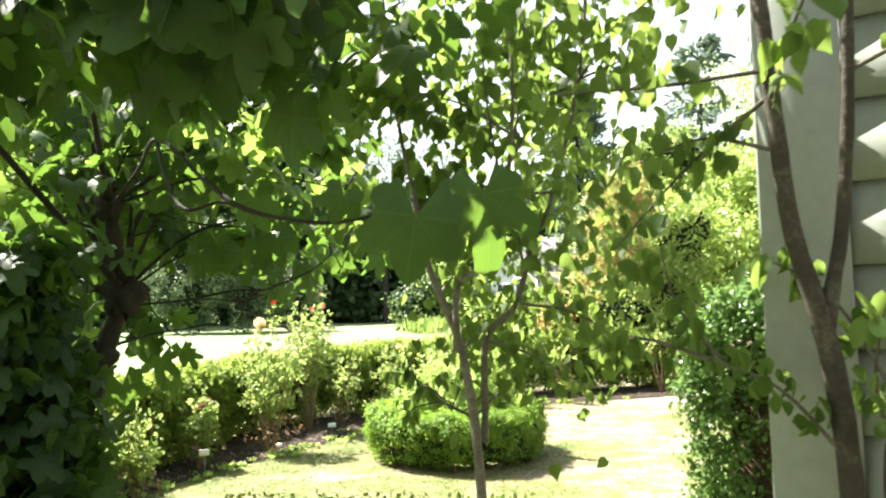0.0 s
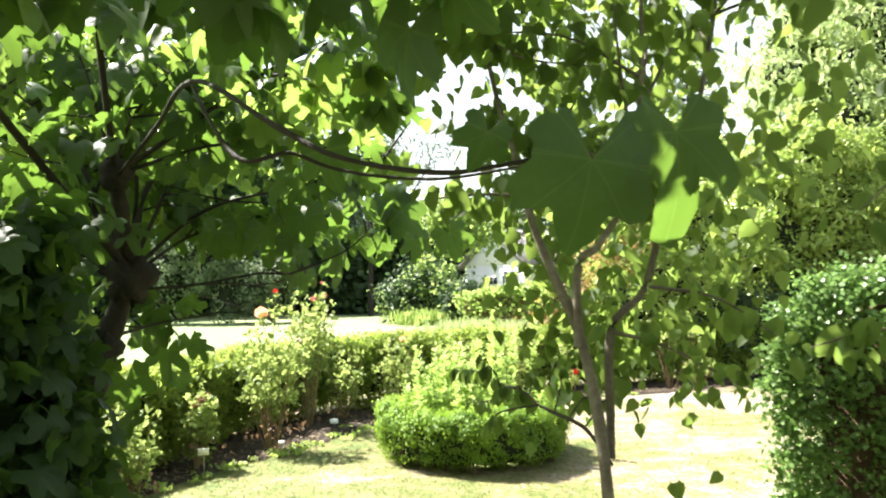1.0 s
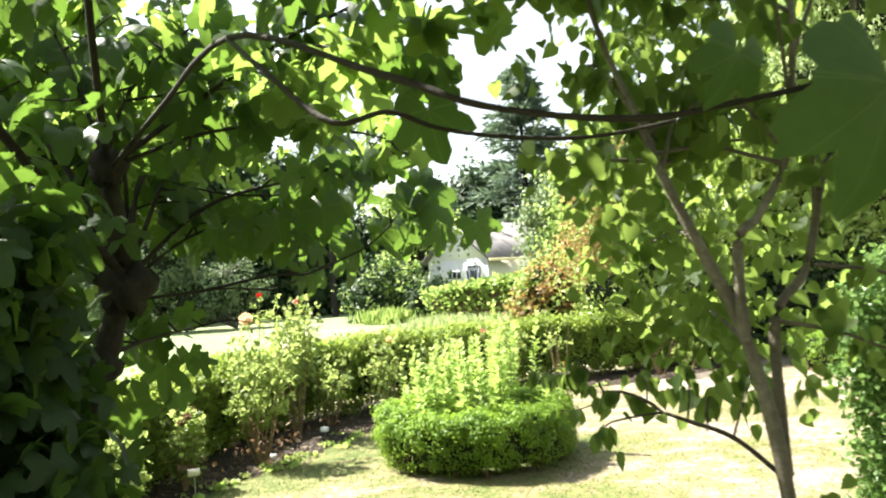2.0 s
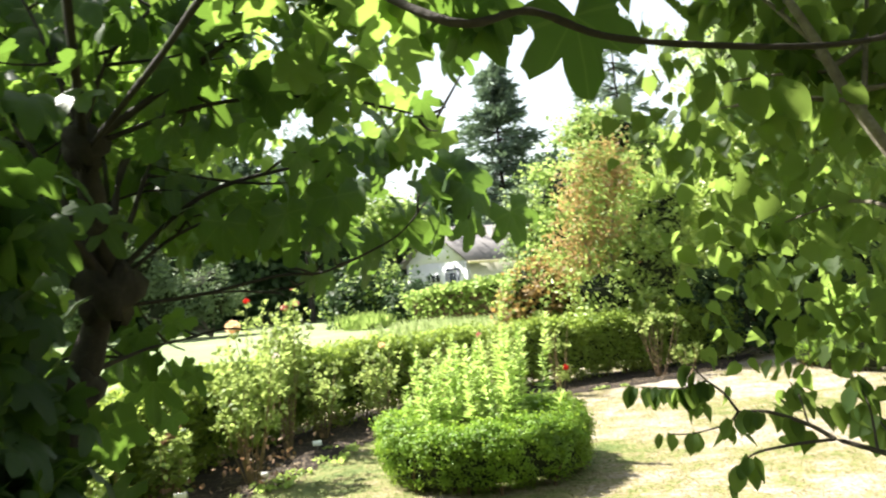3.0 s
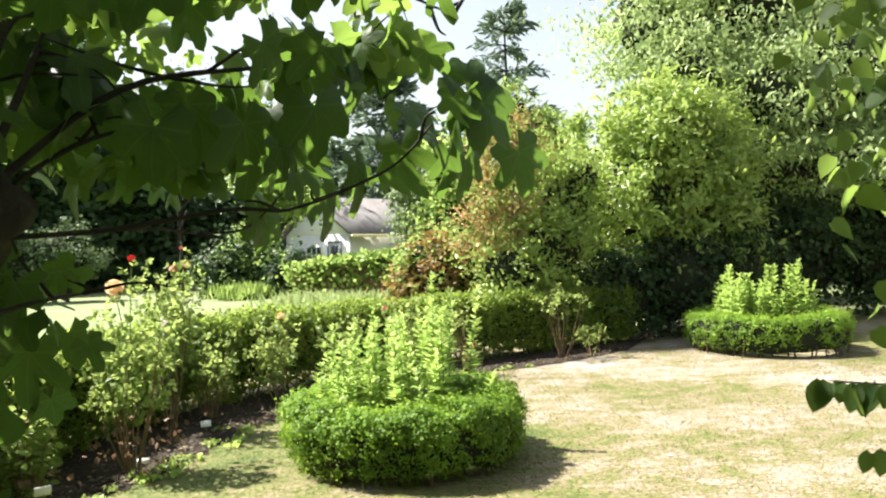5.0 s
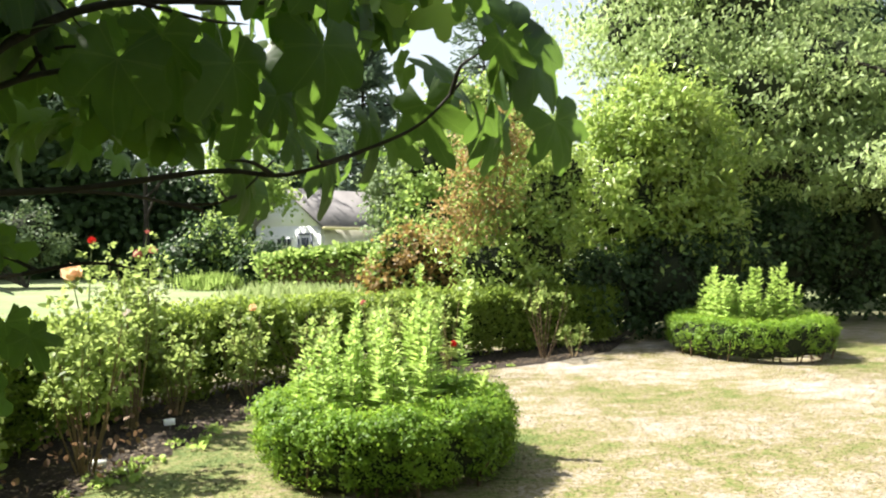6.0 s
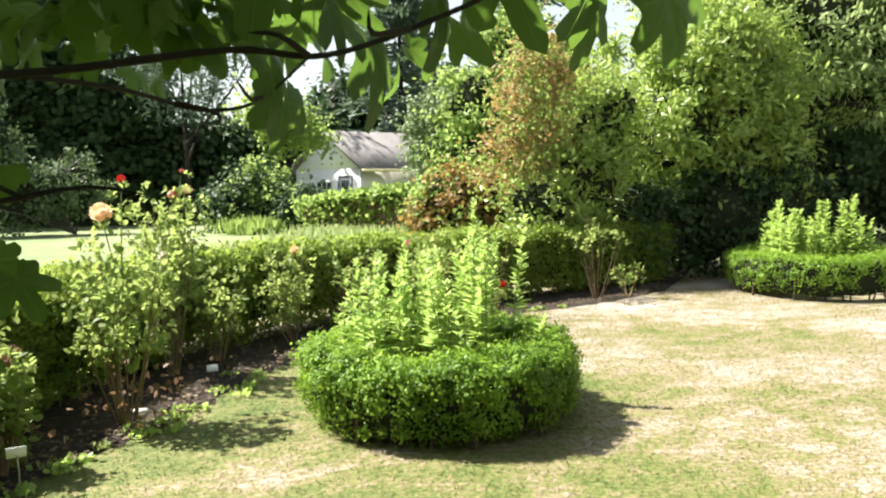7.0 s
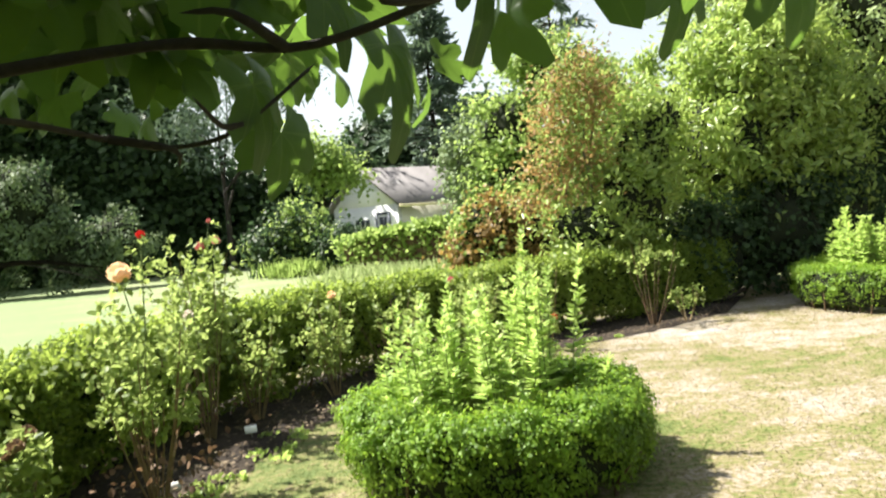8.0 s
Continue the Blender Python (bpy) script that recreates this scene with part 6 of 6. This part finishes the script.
def cottage():
    """White cottage: gable end with door and window, long side with eave and grey roof."""
    c = np.array([4.96, 39.55])
    g = unit(np.array([2.6 - 4.96, 41.9 - 39.55]))
    l = unit(np.array([9.6 - 4.96, 41.4 - 39.55]))
    wid, length, eave, ridge = 4.2, 6.5, 2.75, 4.6
    ob = thing("cottage", (c[0], c[1], 0), "small white cottage with a grey roof", "house")

    def at(a, b, z):
        q = c + g * a + l * b
        return (q[0], q[1], z)

    def slab(a0, a1, b0, b1, z0, z1):
        v = [at(a, b, z) for z in (z0, z1) for a, b in ((a0, b0), (a1, b0), (a1, b1), (a0, b1))]
        return np.array(v), np.array([(0, 1, 2, 3), (7, 6, 5, 4), (0, 4, 5, 1), (1, 5, 6, 2), (2, 6, 7, 3), (3, 7, 4, 0)])
    part("wall", slab(0.02, wid, 0.0, 0.2, -0.1, eave), WHITE, ob, "white gable wall", smooth=False)
    v = [at(a, b, z) for b in (0.0, 0.2) for a, z in ((0.02, eave), (wid, eave), (wid / 2, ridge))]
    tri = np.array([(0, 1, 2), (5, 4, 3), (0, 3, 4), (0, 4, 1), (1, 4, 5), (1, 5, 2), (2, 5, 3), (2, 3, 0)])
    part("gable", (np.array(v), tri), WHITE, ob, "white gable", smooth=False)
    part("wall", slab(0.0, 0.2, 0.2, length, -0.1, eave), SHADED_WHITE, ob, "white side wall with warm shade in its colour", smooth=False)
    part("wall", slab(wid - 0.2, wid, 0.2, length, -0.1, eave), WHITE, ob, smooth=False)
    part("wall", slab(0.2, wid - 0.2, length - 0.2, length, -0.1, eave), WHITE, ob, smooth=False)
    for s, a0 in ((1, -0.35), (-1, wid + 0.35)):
        z0 = eave - 0.16
        v = [at(a0, -0.25, z0), at(wid / 2, -0.25, ridge + 0.04), at(wid / 2, length + 0.25, ridge + 0.04), at(a0, length + 0.25, z0)]
        v += [(x, y, z + 0.12) for x, y, z in v]
        part("roof", (np.array(v), np.array([(0, 1, 2, 3), (7, 6, 5, 4), (0, 4, 5, 1), (1, 5, 6, 2), (2, 6, 7, 3), (3, 7, 4, 0)])), ROOF, ob, "weathered grey shingle roof slope", smooth=False)
    part("gutter", slab(-0.45, -0.36, -0.25, length + 0.25, eave - 0.20, eave - 0.06), GUTTER, ob, "pale yellow gutter board", smooth=False)
    part("corner_board", slab(-0.03, 0.14, -0.03, 0.0, 0, eave), WHITE, ob, smooth=False)
    door = part("door", slab(0.62, 1.32, -0.03, -0.002, 0.0, 2.28), WHITE, ob, "white door with a dark pane", smooth=False)
    for s in ((0.52, 0.62, 0, 2.38), (1.32, 1.42, 0, 2.38), (0.62, 1.32, 2.28, 2.38)):
        part("door_frame", slab(s[0], s[1], -0.06, -0.002, s[2], s[3]), DARKTRIM, door, smooth=False)
    part("pane", slab(0.74, 1.20, -0.045, -0.031, 1.2, 2.15), GLASS, door, smooth=False)
    win = part("window", slab(1.75, 2.85, -0.035, -0.002, 1.62, 2.2), WHITE, ob, "small white casement window", smooth=False)
    for k in range(3):
        part("pane", slab(1.84 + 0.32 * k, 2.10 + 0.32 * k, -0.045, -0.036, 1.72, 2.1), GLASS, win, smooth=False)


cottage()


def conifer(base, height, width, label, mat=NEEDLE, tiers=26, gaps=0.0, low=0.1, taper=0.8):
    ob = thing("conifer", base, label, "conifer")
    b = np.array(base, float)
    part("trunk", tube([b - (0, 0, 0.1), b + (0.1, 0, height * 0.5), b + (0, 0, height)], 0.28, 0.03, 8, 5), FIGBARK, ob)
    p, d, br = [], [], []
    for k in range(tiers):
        f = (k + rng.random()) / tiers
        z = height * (low + (1 - low) * f)
        r = width * (1 - f) ** taper * rng.uniform(0.7, 1.15) + 0.2
        for _ in range(7):
            if rng.random() < gaps:
                continue
            a = rng.random() * 6.28
            dirn = np.array([np.cos(a), np.sin(a), 0.1 - 0.25 * (1 - f)])
            tip = b + (0, 0, z) + dirn * r
            br.append(tube([b + (0, 0, z), b + (0, 0, z) + dirn * r * 0.5, tip], 0.05, 0.012, 5, 2))
            m = 34
            t = rng.random(m) ** 0.7
            p.append(b + (0, 0, z) + dirn * (r * t)[:, None] + rng.normal(size=(m, 3)) * (0.18, 0.18, 0.14))
            d.append(unit(dirn + ball(m) * 0.7))
    part("fine_branch", join(br), FIGBARK, ob, kind="stuff")
    p, d = np.concatenate(p), np.concatenate(d)
    part("crown", scatter(LANCE, p, d, ball(len(p)) + (0, 0, 0.5), 0.62 * rng.uniform(0.6, 1.3, len(p))), mat, ob, kind="stuff", smooth=False)


rng = np.random.default_rng(115)
conifer((8.6, 46.5, 0), 15.0, 4.8, "tall grey-green conifer behind the cottage", tiers=30)
conifer((16.4, 46.0, 0), 17.6, 3.9, "tall open pine with a ragged flat top", tiers=17, gaps=0.45, low=0.3, taper=0.4)

# left side: lawn trees and the dark wood beyond
rng = np.random.default_rng(116)
bush("shrub", (-7.6, 36.2, 0), [((-11.2, 36.0, 3.6), (1.8, 1.3, 1.9)), ((-12.8, 36.2, 2.2), (1.9, 1.3, 1.9)), ((-7.8, 35.8, 2.0), (1.6, 1.2, 1.2)), ((-9.6, 36.4, 1.5), (1.0, 1.0, 1.3))], GREYLEAF, 0.14, 700, 26, 0.22, "large grey-leaved shrub at the wood's edge", "shrub", stems=8, extra=((DEEP, 0.15, 0.14),), core=0.68)
bush("shrub", (-1.0, 33.5, 0), [((-1.0, 33.4, 1.0), (1.2, 1.0, 0.95)), ((0.4, 33.0, 1.1), (1.0, 0.9, 1.0)), ((-0.3, 33.8, 1.9), (0.9, 0.9, 0.9)), ((1.3, 32.0, 0.9), (0.7, 0.7, 0.8))], DEEP, 0.18, 520, 15, 0.24, "green shrub at the far lawn's edge", "shrub", stems=6, extra=((SPRING, 0.45, 0.17),), core=0.6)
bush("shrub", (1.4, 31.0, 0), [((1.3, 31.0, 0.9), (0.7, 0.6, 0.8)), ((2.1, 30.8, 0.8), (0.5, 0.5, 0.7))], DEEP, 0.15, 200, 15, 0.2, "dark shrub beside the cottage hedge", "shrub")
tree((1.2, 37.5, 0), 6.5, [((1.3, 37.2, 4.6), (1.3, 1.0, 1.0)), ((2.4, 37.2, 4.2), (1.0, 0.9, 0.8)), ((0.2, 37.4, 5.4), (1.2, 1.0, 0.9))], SPRING, 0.2, 300, 14, 0.3, "light green tree beside the cottage", 0.12)
tree((-3.5, 44.0, 0), 11, [((-3.6, 43.5, 7.0), (2.4, 1.6, 2.0)), ((-1.4, 43.5, 8.4), (2.2, 1.6, 1.6)), ((-5.6, 43.5, 8.4), (2.2, 1.6, 1.8)), ((-3.0, 43.5, 10.4), (2.4, 1.6, 1.5)), ((0.5, 43.8, 10.2), (1.8, 1.5, 1.3))], NEEDLE, 0.34, 250, 12, 0.5, "airy feathery tree above the far lawn", 0.2, shape=LANCE, inner=0.3)
for bx, by, h, w in ((-8.2, 49.0, 9.5, 3.8), (-11.5, 50.0, 14.5, 4.6), (-17.5, 49.0, 16.0, 5.0), (-24.0, 47.0, 16.0, 5.0), (-31.0, 44.0, 16.0, 5.0), (3.2, 52.0, 6.0, 3.2), (-2.6, 50.5, 5.4, 3.4)):
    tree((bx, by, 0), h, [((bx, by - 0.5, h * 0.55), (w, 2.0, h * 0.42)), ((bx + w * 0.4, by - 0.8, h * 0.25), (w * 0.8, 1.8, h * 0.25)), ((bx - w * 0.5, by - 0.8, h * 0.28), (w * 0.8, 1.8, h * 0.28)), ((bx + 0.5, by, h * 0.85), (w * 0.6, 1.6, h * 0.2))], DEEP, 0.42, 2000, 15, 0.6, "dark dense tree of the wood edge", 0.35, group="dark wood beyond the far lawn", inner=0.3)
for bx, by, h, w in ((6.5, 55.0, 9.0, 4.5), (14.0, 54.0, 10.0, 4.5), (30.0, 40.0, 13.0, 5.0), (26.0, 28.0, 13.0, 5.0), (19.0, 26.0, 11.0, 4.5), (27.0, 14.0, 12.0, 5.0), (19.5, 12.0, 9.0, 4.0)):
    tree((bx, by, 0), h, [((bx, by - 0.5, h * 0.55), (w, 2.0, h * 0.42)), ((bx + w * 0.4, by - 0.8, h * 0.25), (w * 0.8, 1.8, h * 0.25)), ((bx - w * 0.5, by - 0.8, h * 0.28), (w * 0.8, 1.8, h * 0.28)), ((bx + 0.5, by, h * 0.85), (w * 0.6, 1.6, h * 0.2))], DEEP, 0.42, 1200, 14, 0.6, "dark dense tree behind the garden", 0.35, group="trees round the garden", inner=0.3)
